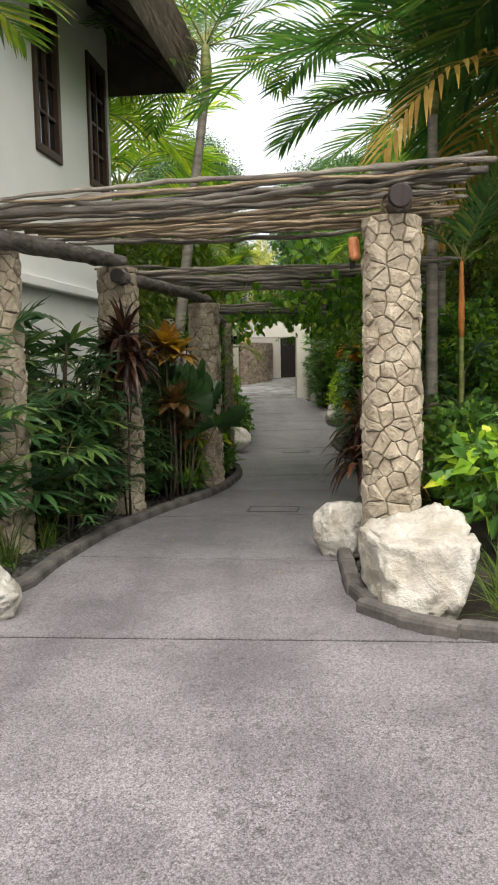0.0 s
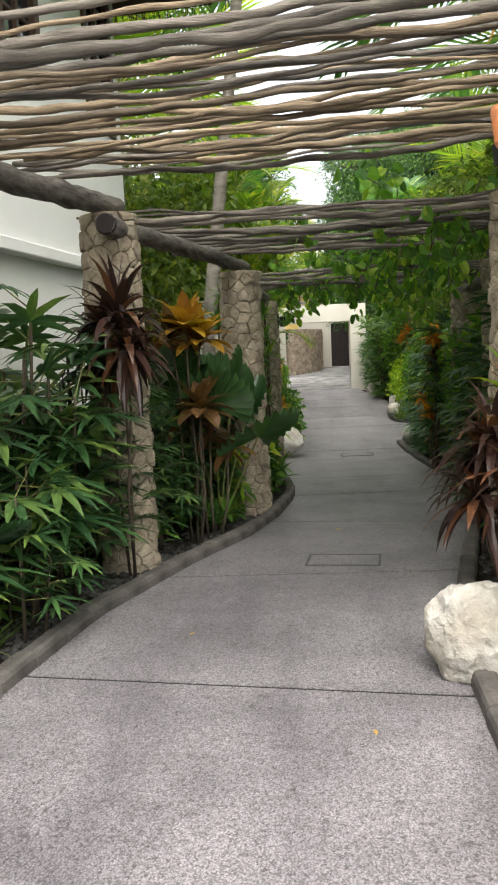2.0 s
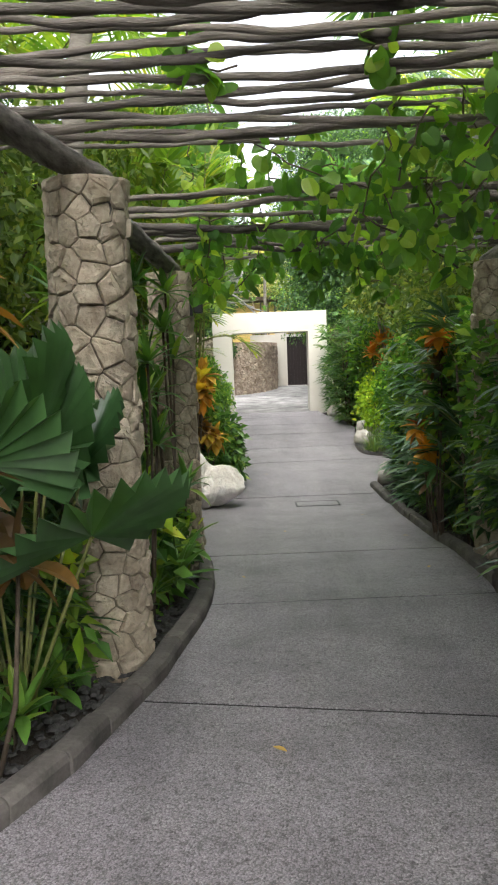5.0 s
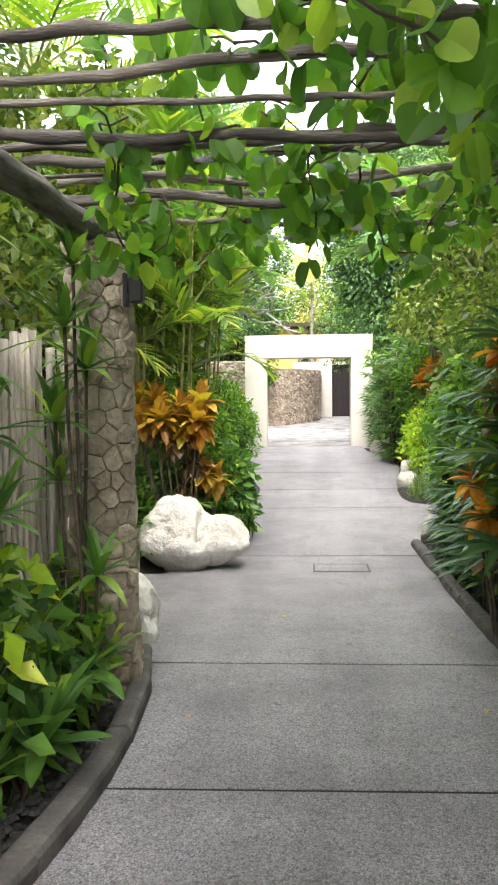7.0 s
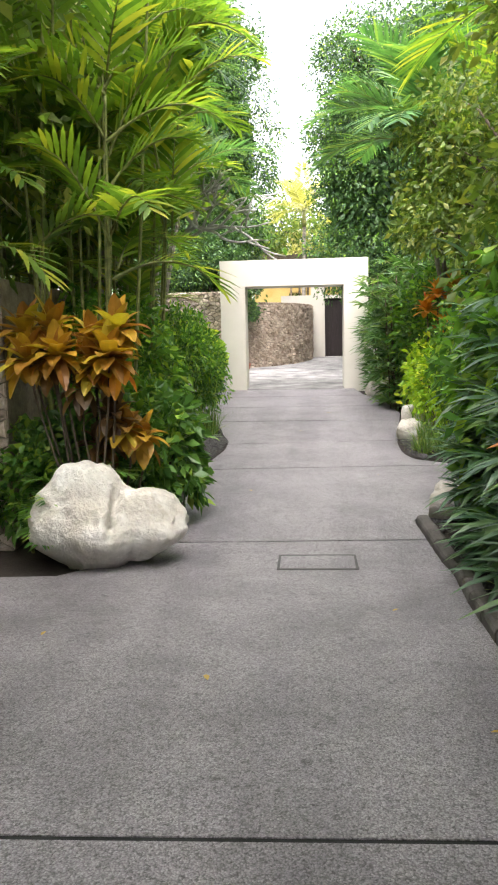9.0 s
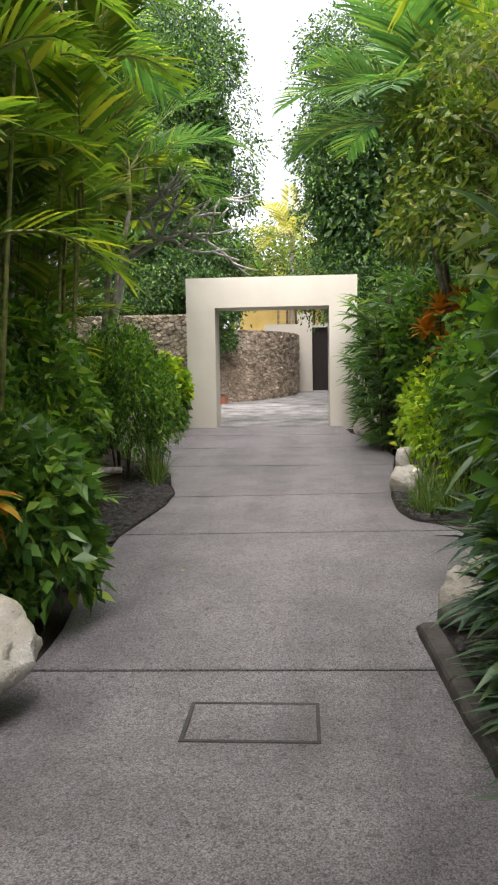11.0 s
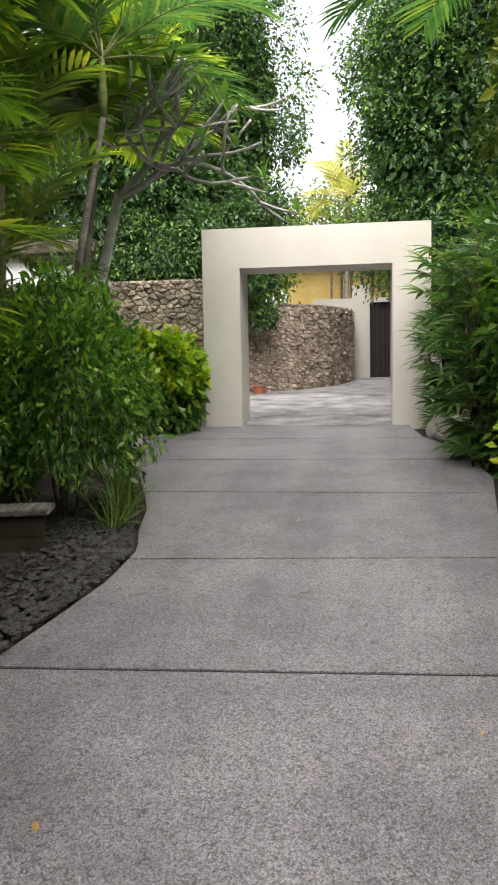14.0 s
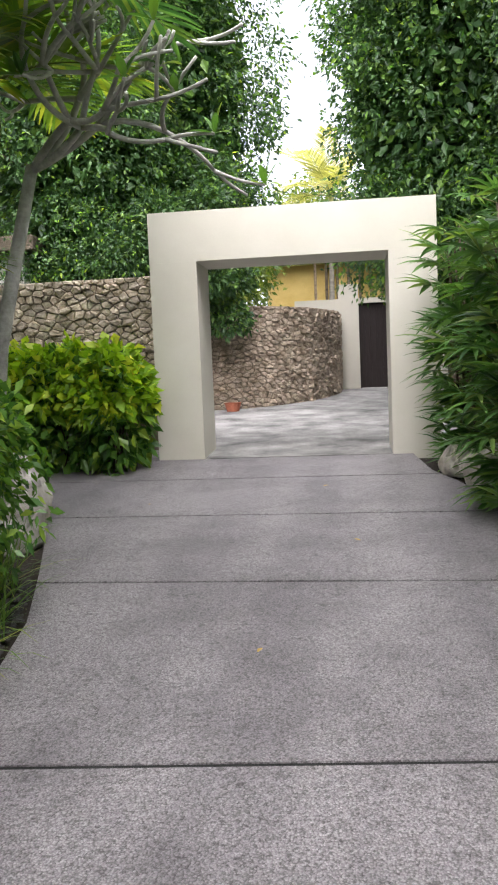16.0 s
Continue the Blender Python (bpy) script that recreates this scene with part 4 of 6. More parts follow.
build_ground()
build_drive()
cover(-0.03, 8.78, 0.54, 9.15, "drive covers", -7.0)
cover(0.76, 18.0, 1.37, 18.44, "drive covers")
KERB_MESH = kerb_mesh()
kerb_line("dark grey kerb stones round the pergola bed", [(-1.75, 4.95)] + [(left_x(y), y) for y in np.arange(5.5, 14.8, 0.12)], 1)
kerb_line("dark grey kerb stones round the boulder bed", [(2.6, 4.05), (1.9, 4.1), (1.4, 4.25)] + [(right_x(y), y) for y in np.arange(4.4, 12.9, 0.12)], -1)
kerb_line("worn grey kerb stones along the hedge", [(right_x(y), y) for y in np.arange(12.9, 19.6, 0.12)] , -1)
build_house()
wall_lamp("small black metal wall lamp on the white villa wall", pose(-2.72, 8.2, 2.1, 0, 0, 83))
COLS = [(-2.12, 6.9, 2.40, 11, 0, 1.0), (1.08, 6.15, 2.44, 23, 120, 1.0), (-1.41, 8.95, 2.42, 11, 210, 1.0), (1.6, 8.9, 2.42, 23, 30, 1.0), (-0.6, 11.35, 2.18, 11, 80, 1.0), (2.1, 11.35, 2.18, 23, 260, 1.0), (-0.44, 13.85, 2.0, 11, 300, 0.87), (2.24, 13.7, 1.98, 23, 170, 1.0)]
for seed in (11, 23):
    group = [c for c in COLS if c[3] == seed]
    proto = column(seed, 2.72)
    scatter(proto, [place(x, y, ground_z(y) - 0.02, turn, girth, (top - ground_z(y) + 0.02) / 2.72) for x, y, top, _, turn, girth in group])
build_pergola()
column_lamp(0.83, 6.32, 2.16)
wall_lamp("small dark metal lamp on the last pillar", pose(-0.2, 13.72, 1.72, 0, 0, 90), 0.75)
build_gate()
build_walls()
stick_fence(-0.98, 12.4, -0.88, 14.7, 30, 2.0)
planter_edge()
rock("large pale limestone boulder beside the first pillar", 1.08, 5.1, ground_z(5) - 0.02, 0.48, 0.45, 0.5, 5, 8, turn=20, lobes=0, blocky=True)
rock("pale rounded boulder at the pillar foot", 0.76, 6.6, ground_z(6.5), 0.29, 0.27, 0.34, 8, 3)
rock("white rock at the bed's corner", -1.75, 4.95, ground_z(5), 0.36, 0.3, 0.26, 12, 4)
rock("white pitted rock beside the villa entrance", -0.74, 15.15, ground_z(15.2), 0.46, 0.4, 0.40, 17, 6, CORAL)
rock("large white coral rock with deep holes", -0.60, 18.25, ground_z(18.2) - 0.02, 0.60, 0.5, 0.6, 29, 0, CORAL, knobs=[((-0.85, -0.2, 0.1), 0.44, 0.54), ((0.95, 0, 0.1), 0.56, 0.44), ((-0.32, -0.1, 0.8), 0.5, 0.42), ((-0.1, -0.6, -0.1), 0.2, 0.5)], crevices=[((0.36, -0.3 - 0.12 * k, 0.95 - 0.12 * k), 0.075 + 0.02 * (k % 2)) for k in range(7)] + [((0.30, -1, 0.05), 0.05), ((-0.55, -1, 0.55), 0.04)])
rock("white rock at the end of the hedge kerb", 2.32, 19.62, ground_z(19.6), 0.2, 0.2, 0.24, 33, 4, detail=4)
rock("white rock beside the clipped bush", -1.12, 26.35, ground_z(26.3), 0.30, 0.3, 0.46, 31, 5)
for i, (x, y, s) in enumerate(((2.46, 23.6, 0.2), (2.66, 24.45, 0.26), (2.62, 28.1, 0.32), (2.42, 28.6, 0.26), (2.85, 27.6, 0.2), (2.5, 20.0, 0.22))):
    rock("white limestone edging rock beside the drive", x, y, ground_z(y), s, s * 0.9, s, 40 + i, 3, detail=4)


# ---------------------------------------------------------------- plants
UP = Vector((0, 0, 1))


def heading(yaw, elev):
    a, e = radians(yaw), radians(elev)
    return Vector((math.cos(a) * math.cos(e), math.sin(a) * math.cos(e), math.sin(e)))


def frond(leaf, stem, base, yaw, elev, length, rng, pairs=26, leaflet=0.42, width=0.032, droop=1.1, bare=0.16, hang=0.35):
    """A feather leaf: an arching rib with leaflets on both sides."""
    p, d = Vector(base), heading(yaw, elev)
    n = pairs
    pts = [p.copy()]
    dirs = [d.copy()]
    for i in range(n):
        d = (d - UP * droop / n * (0.4 + 1.2 * i / n)).normalized()
        p = p + d * (length / n)
        pts.append(p.copy())
        dirs.append(d.copy())
    stem.tube(pts[::3] + [pts[-1]], [0.014 * (1 - 0.85 * k / (len(pts[::3]))) for k in range(len(pts[::3]) + 1)], 5, cap=False)
    for i in range(n + 1):
        s = i / n
        if s < bare:
            continue
        d = dirs[i]
        side = d.cross(UP)
        side = side.normalized() if side.length > 1e-3 else Vector((1, 0, 0))
        nrm = side.cross(d)
        ln = leaflet * (0.45 + 0.9 * math.sin(math.pi * min(0.97, (s - bare) / (1 - bare) * 0.86 + 0.1)))
        for k in (-1, 1):
            w = (side * k + d * (0.55 + 0.8 * s) + nrm * rng.uniform(0.1, 0.35)).normalized()
            leaf.blade(pts[i], w, nrm, ln * rng.uniform(0.9, 1.08), width, hang * rng.uniform(0.7, 1.4), 3, "lance")


def ringed_trunk(g, pts, r0, r1, sides=12):
    """A palm stem with leaf-scar rings."""
    P = [Vector(p) for p in pts]
    lens = [0.0]
    for a, b in zip(P[:-1], P[1:]):
        lens.append(lens[-1] + (b - a).length)
    total = lens[-1]
    n = max(6, int(total / 0.07))
    out, rad = [], []
    for i in range(n + 1):
        s = total * i / n
        out.append(tuple(float(np.interp(s, lens, [p[k] for p in P])) for k in range(3)))
        rad.append((r0 + (r1 - r0) * i / n) * (1.05 if i % 2 else 0.98))
    g.tube(out, rad, sides)


def feather_palm(label, seed, height, lean, fronds=14, length=1.9, leaf_mat_=None, r=0.07, dry=0, shaft=None, trunk_mat=None, group="palms", leaflet=0.52, width=0.046):
    rng = random.Random(seed)
    t = thing("palm_tree", label, "palm tree", group)
    g = Geo()
    top = Vector((lean[0], lean[1], height))
    path = [(0, 0, -0.1), (lean[0] * 0.3, lean[1] * 0.3, height * 0.4), (lean[0] * 0.7, lean[1] * 0.7, height * 0.75), tuple(top)]
    ringed_trunk(g, path, r * 1.25, r * 0.85)
    part("trunk", g, trunk_mat or TRUNK, t, smooth=True)
    sh = Geo()
    sh.tube([tuple(top - UP * 0.02), tuple(top + UP * 0.18), tuple(top + UP * 0.5), tuple(top + UP * 0.75)], [r * 0.95, r * 1.25, r * 0.9, r * 0.4], 10)
    part("crownshaft", sh, shaft or CANE, t, smooth=True)
    leaf, stem = Geo(), Geo()
    for i in range(fronds):
        yaw = i * 137.5 + rng.uniform(-15, 15)
        el = 72 - 62 * (i / fronds) + rng.uniform(-6, 6)
        frond(leaf, stem, top + UP * 0.55, yaw, el, length * rng.uniform(0.85, 1.1), rng, 32, leaflet, width, 1.2)
    part("crown", leaf, leaf_mat_ or LEAF_PALM, t)
    tagged(part("rib", stem, CANE, t), kind="stuff")
    if dry:
        leaf, stem = Geo(), Geo()
        for i in range(dry):
            frond(leaf, stem, top + UP * 0.4, rng.uniform(0, 360), -5 + rng.uniform(-15, 10), length, rng, 22, leaflet, width, 1.4, hang=0.8)
        part("dry_fronds", leaf, LEAF_DRY, t, "drooping dry orange fronds")
    return t


def cane_palm(label, seed, height, canes=7, spread=0.35, length=1.2, mat=None, leaflet=0.3, width=0.034, group="cane palms", per=6):
    """A clump of thin ringed canes with arching feather leaves."""
    rng = random.Random(seed)
    t = thing("cane_palm", label, "palm", group)
    leaf, stem = Geo(), Geo()
    for c in range(canes):
        a = rng.uniform(0, 6.28)
        rr = spread * math.sqrt(rng.random())
        b = Vector((math.cos(a) * rr, math.sin(a) * rr, -0.05))
        h = height * rng.uniform(0.6, 1.05)
        top = b + Vector((math.cos(a) * h * 0.1, math.sin(a) * h * 0.1, h))
        g = Geo()
        ringed_trunk(g, [b, b.lerp(top, 0.5) + Vector((rng.uniform(-0.04, 0.04), rng.uniform(-0.04, 0.04), 0)), top], 0.019, 0.012, 7)
        part("cane", g, CANE, t, smooth=True)
        for i in range(per):
            z = top - UP * h * 0.10 * i
            frond(leaf, stem, z, rng.uniform(0, 360), rng.uniform(20, 65), length * rng.uniform(0.75, 1.1), rng, 17, leaflet, width, 1.2)
    part("leaves", leaf, mat or LEAF_PALM_LIGHT, t)
    tagged(part("rib", stem, CANE, t), kind="stuff")
    return t


def fan(leaf, stem, base, way, rng, size=0.34, fingers=8, petiole=0.28, width=0.056):
    """A hand-shaped leaf of stiff fingers on a stalk."""
    way = way.normalized()
    tip = Vector(base) + way * petiole
    stem.tube([base, tip], [0.006, 0.004], 4, cap=False)
    side = way.cross(UP)
    side = side.normalized() if side.length > 1e-3 else Vector((1, 0, 0))
    nrm = side.cross(way)
    for k in range(fingers):
        a = radians(-95 + 190 * k / (fingers - 1) + rng.uniform(-4, 4))
        w = way * math.cos(a) + side * math.sin(a) - nrm * 0.1
        leaf.blade(tip, w, nrm, size * (0.75 + 0.25 * math.cos(a)) * rng.uniform(0.9, 1.05), width, 0.55 * rng.uniform(0.6, 1.4), 3, "lance", 0.25)


def lady_palm(label, seed, height, canes=12, spread=0.4, mat=None, size=0.36, group="lady palms", leaves=7):
    rng = random.Random(seed)
    t = thing("lady_palm", label, "palm", group)
    leaf, stem = Geo(), Geo()
    for c in range(canes):
        a = rng.uniform(0, 6.28)
        rr = spread * math.sqrt(rng.random())
        h = height * rng.uniform(0.45, 1.0)
        b = Vector((math.cos(a) * rr, math.sin(a) * rr, -0.05))
        top = b + Vector((math.cos(a) * 0.12, math.sin(a) * 0.12, h))
        g = Geo()
        g.tube([b, b.lerp(top, 0.5), top], [0.014, 0.012, 0.009], 6)
        part("cane", g, BARK, t, smooth=True)
        for i in range(leaves):
            z = b.lerp(top, 1 - 0.11 * i)
            fan(leaf, stem, z, heading(a * 57.3 + rng.uniform(-130, 130), rng.uniform(-5, 60)), rng, size * rng.uniform(0.75, 1.15), rng.choice((6, 7, 8, 9)))
    part("leaves", leaf, mat or LEAF_RHAPIS, t)
    tagged(part("petiole", stem, CANE, t), kind="stuff")
    return t


def rosette(leaf, base, rng, n=16, length=0.42, width=0.06, low=-10, high=80, droop=0.8, profile="lance", fold=0.35, segs=4):
    for i in range(n):
        s = i / n
        leaf.blade(base, heading(i * 137.5 + rng.uniform(-12, 12), high + (low - high) * s + rng.uniform(-8, 8)), UP, length * rng.uniform(0.75, 1.1), width * rng.uniform(0.8, 1.15), droop * rng.uniform(0.6, 1.3), segs, profile, fold)


def cordyline(label, seed, heads, mat=None, length=0.5, width=0.055, n=22, stem_mat=None, name="cordyline", profile="lance", category="shrub", low=-30, droop=0.95, group="", extra=None):
    """Bare crooked stems, each with a tuft of strap leaves. heads: where the tufts sit."""
    rng = random.Random(seed)
    t = thing(name, label, category, group)
    leaf, other = Geo(), Geo()
    for k, h in enumerate(heads):
        h = Vector(h)
        g = Geo()
        b = Vector((h.x * 0.25, h.y * 0.25, -0.05))
        pts = [b, b.lerp(h, 0.4) + Vector((rng.uniform(-0.05, 0.05), rng.uniform(-0.05, 0.05), 0)), b.lerp(h, 0.75) + Vector((rng.uniform(-0.03, 0.03), 0, 0)), h]
        g.tube(pts, [0.012, 0.011, 0.009, 0.009], 7)
        part("stem", g, stem_mat or BARK, t, smooth=True)
        rosette(other if extra and k % 2 else leaf, h, rng, n, length, width, low, 82, droop, profile, 0.3, 6)
    part("leaves", leaf, mat or LEAF_PURPLE, t)
    if other.v:
        part("leaves", other, extra, t)
    return t


def leaf_cloud(pts, nrms, rng_np, size, spread=0.9, long=2.0):
    """Small bent leaves at the points, facing roughly along the normals."""
    n = len(pts)
    d = nrms + rng_np.normal(0, spread, (n, 3)) + np.array([0, 0, -0.25])
    d /= np.linalg.norm(d, axis=1, keepdims=True)
    r = rng_np.normal(0, 1, (n, 3))
    s = np.cross(d, r)
    s /= np.linalg.norm(s, axis=1, keepdims=True) + 1e-9
    u = np.cross(s, d)
    sz = size * rng_np.uniform(0.6, 1.3, (n, 1))
    base, mid, tip = pts, pts + d * sz * long * 0.5, pts + d * sz * long - np.array([0, 0, 1]) * sz * 0.35
    v = np.stack([base, mid + s * sz * 0.5 + u * sz * 0.12, tip, mid - s * sz * 0.5 + u * sz * 0.12], 1).reshape(-1, 3)
    i = np.arange(n)[:, None] * 4
    f = np.concatenate([i + np.array([[0, 1, 2]]), i + np.array([[0, 2, 3]])], 1).reshape(-1, 3)
    return v, f


def cloud_mesh(name, v, f, material):
    me = bpy.data.meshes.new(name)
    me.from_pydata(v.tolist(), [], f.tolist())
    me.materials.append(material)
    me.update()
    return me


def lumpy_points(rng_np, n, size, seed, fill=0.25, bottom=-0.3, freq=2.2, lump=0.35):
    """Points near the lumpy surface of an ellipsoid of half-axes size, gathered in sprays, with their outward normals."""
    d = rng_np.normal(0, 1, (n * 2, 3))
    d /= np.linalg.norm(d, axis=1, keepdims=True)
    d = d[d[:, 2] > bottom][:n]
    rad = np.array([1 + lump * noise.noise(Vector(x) * freq + Vector((seed, 0, 0))) + lump * 0.5 * noise.noise(Vector(x) * freq * 2.7 + Vector((0, seed, 0))) for x in d])
    deep = 1 - fill * rng_np.random(len(d)) ** 1.5
    p = d * (rad * deep)[:, None] * np.array(size)
    return p, d


def shrub(label, seed, size, leaves, mat, leaf=0.05, name="shrub", category="shrub", group="", extra=None, share=0.15, stems=6, long=2.0, bottom=-0.55, lump=0.3):
    """A leafy shrub: short stems and a dense uneven coat of small leaves. size: half-axes; the middle sits at 0.8 of its half-height."""
    rng = random.Random(seed)
    rn = np.random.default_rng(seed)
    t = thing(name, label, category, group)
    g = Geo()
    h = size[2] * 0.85
    for k in range(stems):
        a = rng.uniform(0, 6.28)
        e = Vector((math.cos(a) * size[0] * 0.5, math.sin(a) * size[1] * 0.5, h * rng.uniform(0.8, 1.4)))
        g = Geo()
        g.tube([(math.cos(a) * 0.08, math.sin(a) * 0.08, -0.05), e * 0.5 + Vector((0.02, 0, 0.1)), e], [0.016, 0.012, 0.006], 6)
        part("stem", g, BARK, t)
    p, d = lumpy_points(rn, leaves, size, seed, 0.4, bottom, lump=lump)
    p[:, 2] += h
    v, f = leaf_cloud(p, d, rn, leaf, long=long)
    ob = new("foliage", cloud_mesh("foliage", v, f, mat))
    ob.parent = t
    if extra:
        q, d = lumpy_points(rn, int(leaves * share), (size[0] * 1.04, size[1] * 1.04, size[2] * 1.06), seed, 0.12, 0.0, lump=lump)
        q[:, 2] += h
        v, f = leaf_cloud(q, d, rn, leaf * 1.15, long=long)
        ob = new("young_and_lit_foliage", cloud_mesh("young_and_lit_foliage", v, f, extra))
        ob.parent = t
    return t


def tree(label, seed, height, crown, leaves, mat, leaf=0.06, clear=0.25, name="tree", group="trees", extra=None, clumps=26, r=0.14, trunk_mat=None, column_like=False):
    """A trunk that forks into limbs, each ending in clumps of leaves; crown: half-axes."""
    rng = random.Random(seed)
    rn = np.random.default_rng(seed)
    t = thing(name, label, "tree", group)
    g = Geo()
    mid = Vector((0, 0, height - crown[2]))
    g.tube([(0, 0, -0.2), (0.05, 0.03, height * clear), (0.0, 0.06, mid.z), (0.0, 0, height - crown[2] * 0.4)], [r * 1.3, r, r * 0.7, r * 0.25], 10)
    P, D = [], []
    per = leaves // clumps
    for k in range(clumps):
        if column_like:
            a = rng.uniform(0, 6.28)
            zz = rng.uniform(-1, 1)
            rr = math.sqrt(max(0.05, 1 - abs(zz) ** 3)) * rng.uniform(0.6, 0.95)
            c = Vector((math.cos(a) * rr * crown[0], math.sin(a) * rr * crown[1], zz * crown[2])) + mid
        else:
            d = Vector((rng.gauss(0, 1), rng.gauss(0, 1), rng.gauss(0.1, 0.8))).normalized()
            rr = rng.uniform(0.55, 0.95)
            c = Vector((d.x * crown[0] * rr, d.y * crown[1] * rr, d.z * crown[2] * rr)) + mid
        st = Vector((0, 0, max(height * clear, c.z - rng.uniform(0.3, 1.2))))
        limbs = Geo()
        limbs.tube([st, st.lerp(c, 0.5) + Vector((0, 0, 0.12)), c], [r * 0.36, r * 0.2, r * 0.06], 6, cap=False)
        part("limb", limbs, trunk_mat or BARK, t)
        s = min(crown[0], crown[1]) * rng.uniform(0.32, 0.55)
        p, d = lumpy_points(rn, per, (s, s, s * 0.8), seed + k * 7.3, 0.5, -0.8, 2.5, 0.4)
        P.append(p + np.array(c))
        D.append(d)
    part("trunk", g, trunk_mat or BARK, t, smooth=True)
    P, D = np.concatenate(P), np.concatenate(D)
    v, f = leaf_cloud(P, D, rn, leaf)
    if column_like:
        core = np.array([rng.gauss(0, 1) for _ in range(20000 * 3)]).reshape(-1, 3)
        core /= np.linalg.norm(core, axis=1, keepdims=True)
        core[:, :2] *= np.minimum(1.0, 1.25 * np.sqrt(np.maximum(0.03, 1 - np.abs(core[:, 2:]) ** 3)) / np.maximum(0.05, np.sqrt(1 - core[:, 2:] ** 2)))
        v2, f2 = leaf_cloud(core * np.array(crown) * rn.uniform(0.45, 0.86, (len(core), 1)) + np.array(mid), core, rn, 0.11, long=1.7)
        v, f = np.concatenate([v, v2]), np.concatenate([f, f2 + len(v)])
    ob = new("crown", cloud_mesh("crown", v, f, mat))
    ob.parent = t
    if extra:
        pick = rn.random(len(P)) < 0.1
        v, f = leaf_cloud(P[pick] + D[pick] * 0.06, D[pick], rn, leaf * 1.1)
        ob = new("young_and_lit_foliage", cloud_mesh("young_and_lit_foliage", v, f, extra))
        ob.parent = t
    return t


def frangipani(x, y):
    """A bare tree with thick blunt grey forking branches and a few leaves at the tips."""
    rng = random.Random(77)
    t = thing("frangipani_tree", "leafless grey frangipani tree with thick forking branches", "tree", at=place(x, y))
    g, leaf = Geo(), Geo()

    def grow(g, p, d, ln, r, depth):
        bend = Vector((rng.gauss(0, 0.5), rng.gauss(0, 0.4), rng.gauss(0.15, 0.45)))
        pts, rad = [p.copy()], [r]
        for k in range(5):
            d = (d + bend * 0.2).normalized()
            pts.append(pts[-1] + d * ln / 5)
            rad.append(r * (1 - 0.045 * (k + 1)))
        g.tube(pts, rad, 8)
        q = pts[-1]
        if depth == 0:
            if rng.random() < 0.3:
                rosette(leaf, q, rng, 5, 0.24, 0.07, 0, 70, 0.5, "oval", 0.2)
            return
        for k in range(2 if rng.random() < 0.6 else 3):
            e = (d + Vector((rng.gauss(0, 0.6), rng.gauss(0, 0.5), rng.gauss(0.0, 0.38)))).normalized()
            grow(g, q, e, ln * rng.uniform(0.68, 0.9), r * 0.76, depth - 1)

    g.tube([(0, 0, -0.1), (0.2, 0, 1.4), (0.65, 0.0, 3.15)], [0.1, 0.08, 0.06], 9)
    part("trunk", g, PALEBARK, t, smooth=True)
    for d in ((0.95, -0.1, 0.3), (0.7, 0.3, 0.55), (0.95, -0.4, 0.12), (0.5, -0.4, 0.45)):
        g = Geo()
        grow(g, Vector((0.65, 0.0, 3.1)), Vector(d).normalized(), 0.85, 0.042, 3)
        part("branch", g, PALEBARK, t, smooth=True)
    part("leaves", leaf, LEAF_HEDGE, t)


def vine():
    """A climber over the pergola's last bays, leaves hanging through the poles, a few violet flowers."""
    rng = random.Random(41)
    t = thing("climbing_vine", "leafy climber with heart-shaped leaves and violet flowers on the pergola", "vine")
    leaf, stem = Geo(), Geo()

    def runner(p, d, n, hang):
        pts = [p.copy()]
        for i in range(n):
            d = (d + Vector((rng.gauss(0, 0.5), rng.gauss(0, 0.5), rng.gauss(-hang, 0.35)))).normalized()
            p = p + d * 0.09
            pts.append(p.copy())
            for _ in range(2 + (rng.random() < 0.5)):
                w = heading(rng.uniform(0, 360), rng.uniform(-75, 5))
                leaf.blade(p + w * rng.uniform(0.02, 0.09), w, heading(rng.uniform(0, 360), 35), rng.uniform(0.06, 0.125), rng.uniform(0.06, 0.12), 0.5, 6, "round", 0.3)
        stem.tube(pts, [0.005] * len(pts), 4, cap=False)

    for k in range(76):
        y = rng.uniform(9.6, 14.4) if k % 3 else rng.uniform(11.6, 14.4)
        z = 2.42 if y < 11.5 else 2.17
        x = rng.gauss(1.2, 0.6)
        if y > 11.6:
            x = rng.uniform(-0.2, 2.3)
        runner(Vector((x, min(y, 13.9), z)), heading(rng.uniform(0, 360), 10), rng.randint(6, 14) if y < 13 else 6, 0.02 if k % 2 or y > 12.8 else 0.2)
    for x, y, z in ((1.42, 13.6, 1.99), (0.95, 13.5, 1.96), (1.3, 10.9, 2.2), (0.6, 13.9, 2.0), (1.75, 12.6, 2.0), (0.3, 12.6, 2.05)):
        fl = Geo()
        rosette(fl, Vector((x, y, z)), rng, 6, 0.05, 0.045, 10, 40, 0.2, "oval", 0.2, 3)
        part("flower", fl, PETAL, t, "violet flower")
    tagged(part("vine_stem", stem, BARK, t), kind="stuff")
    part("leaves", leaf, LEAF_VINE, t)


def grass_tuft(label, seed, n, length, mat=None):
    rng = random.Random(seed)
    g = Geo()
    for i in range(n):
        a = rng.uniform(0, 360)
        g.blade((math.cos(a) * rng.uniform(0, 0.1), math.sin(a) * rng.uniform(0, 0.1), -0.02), heading(a, rng.uniform(35, 85)), UP, length * rng.uniform(0.5, 1.1), 0.012, 1.3 * rng.uniform(0.5, 1.3), 4, "lance")
    return solid("grass_tuft", g, mat or LEAF_GRASS, label, "grass", group="grass tufts")


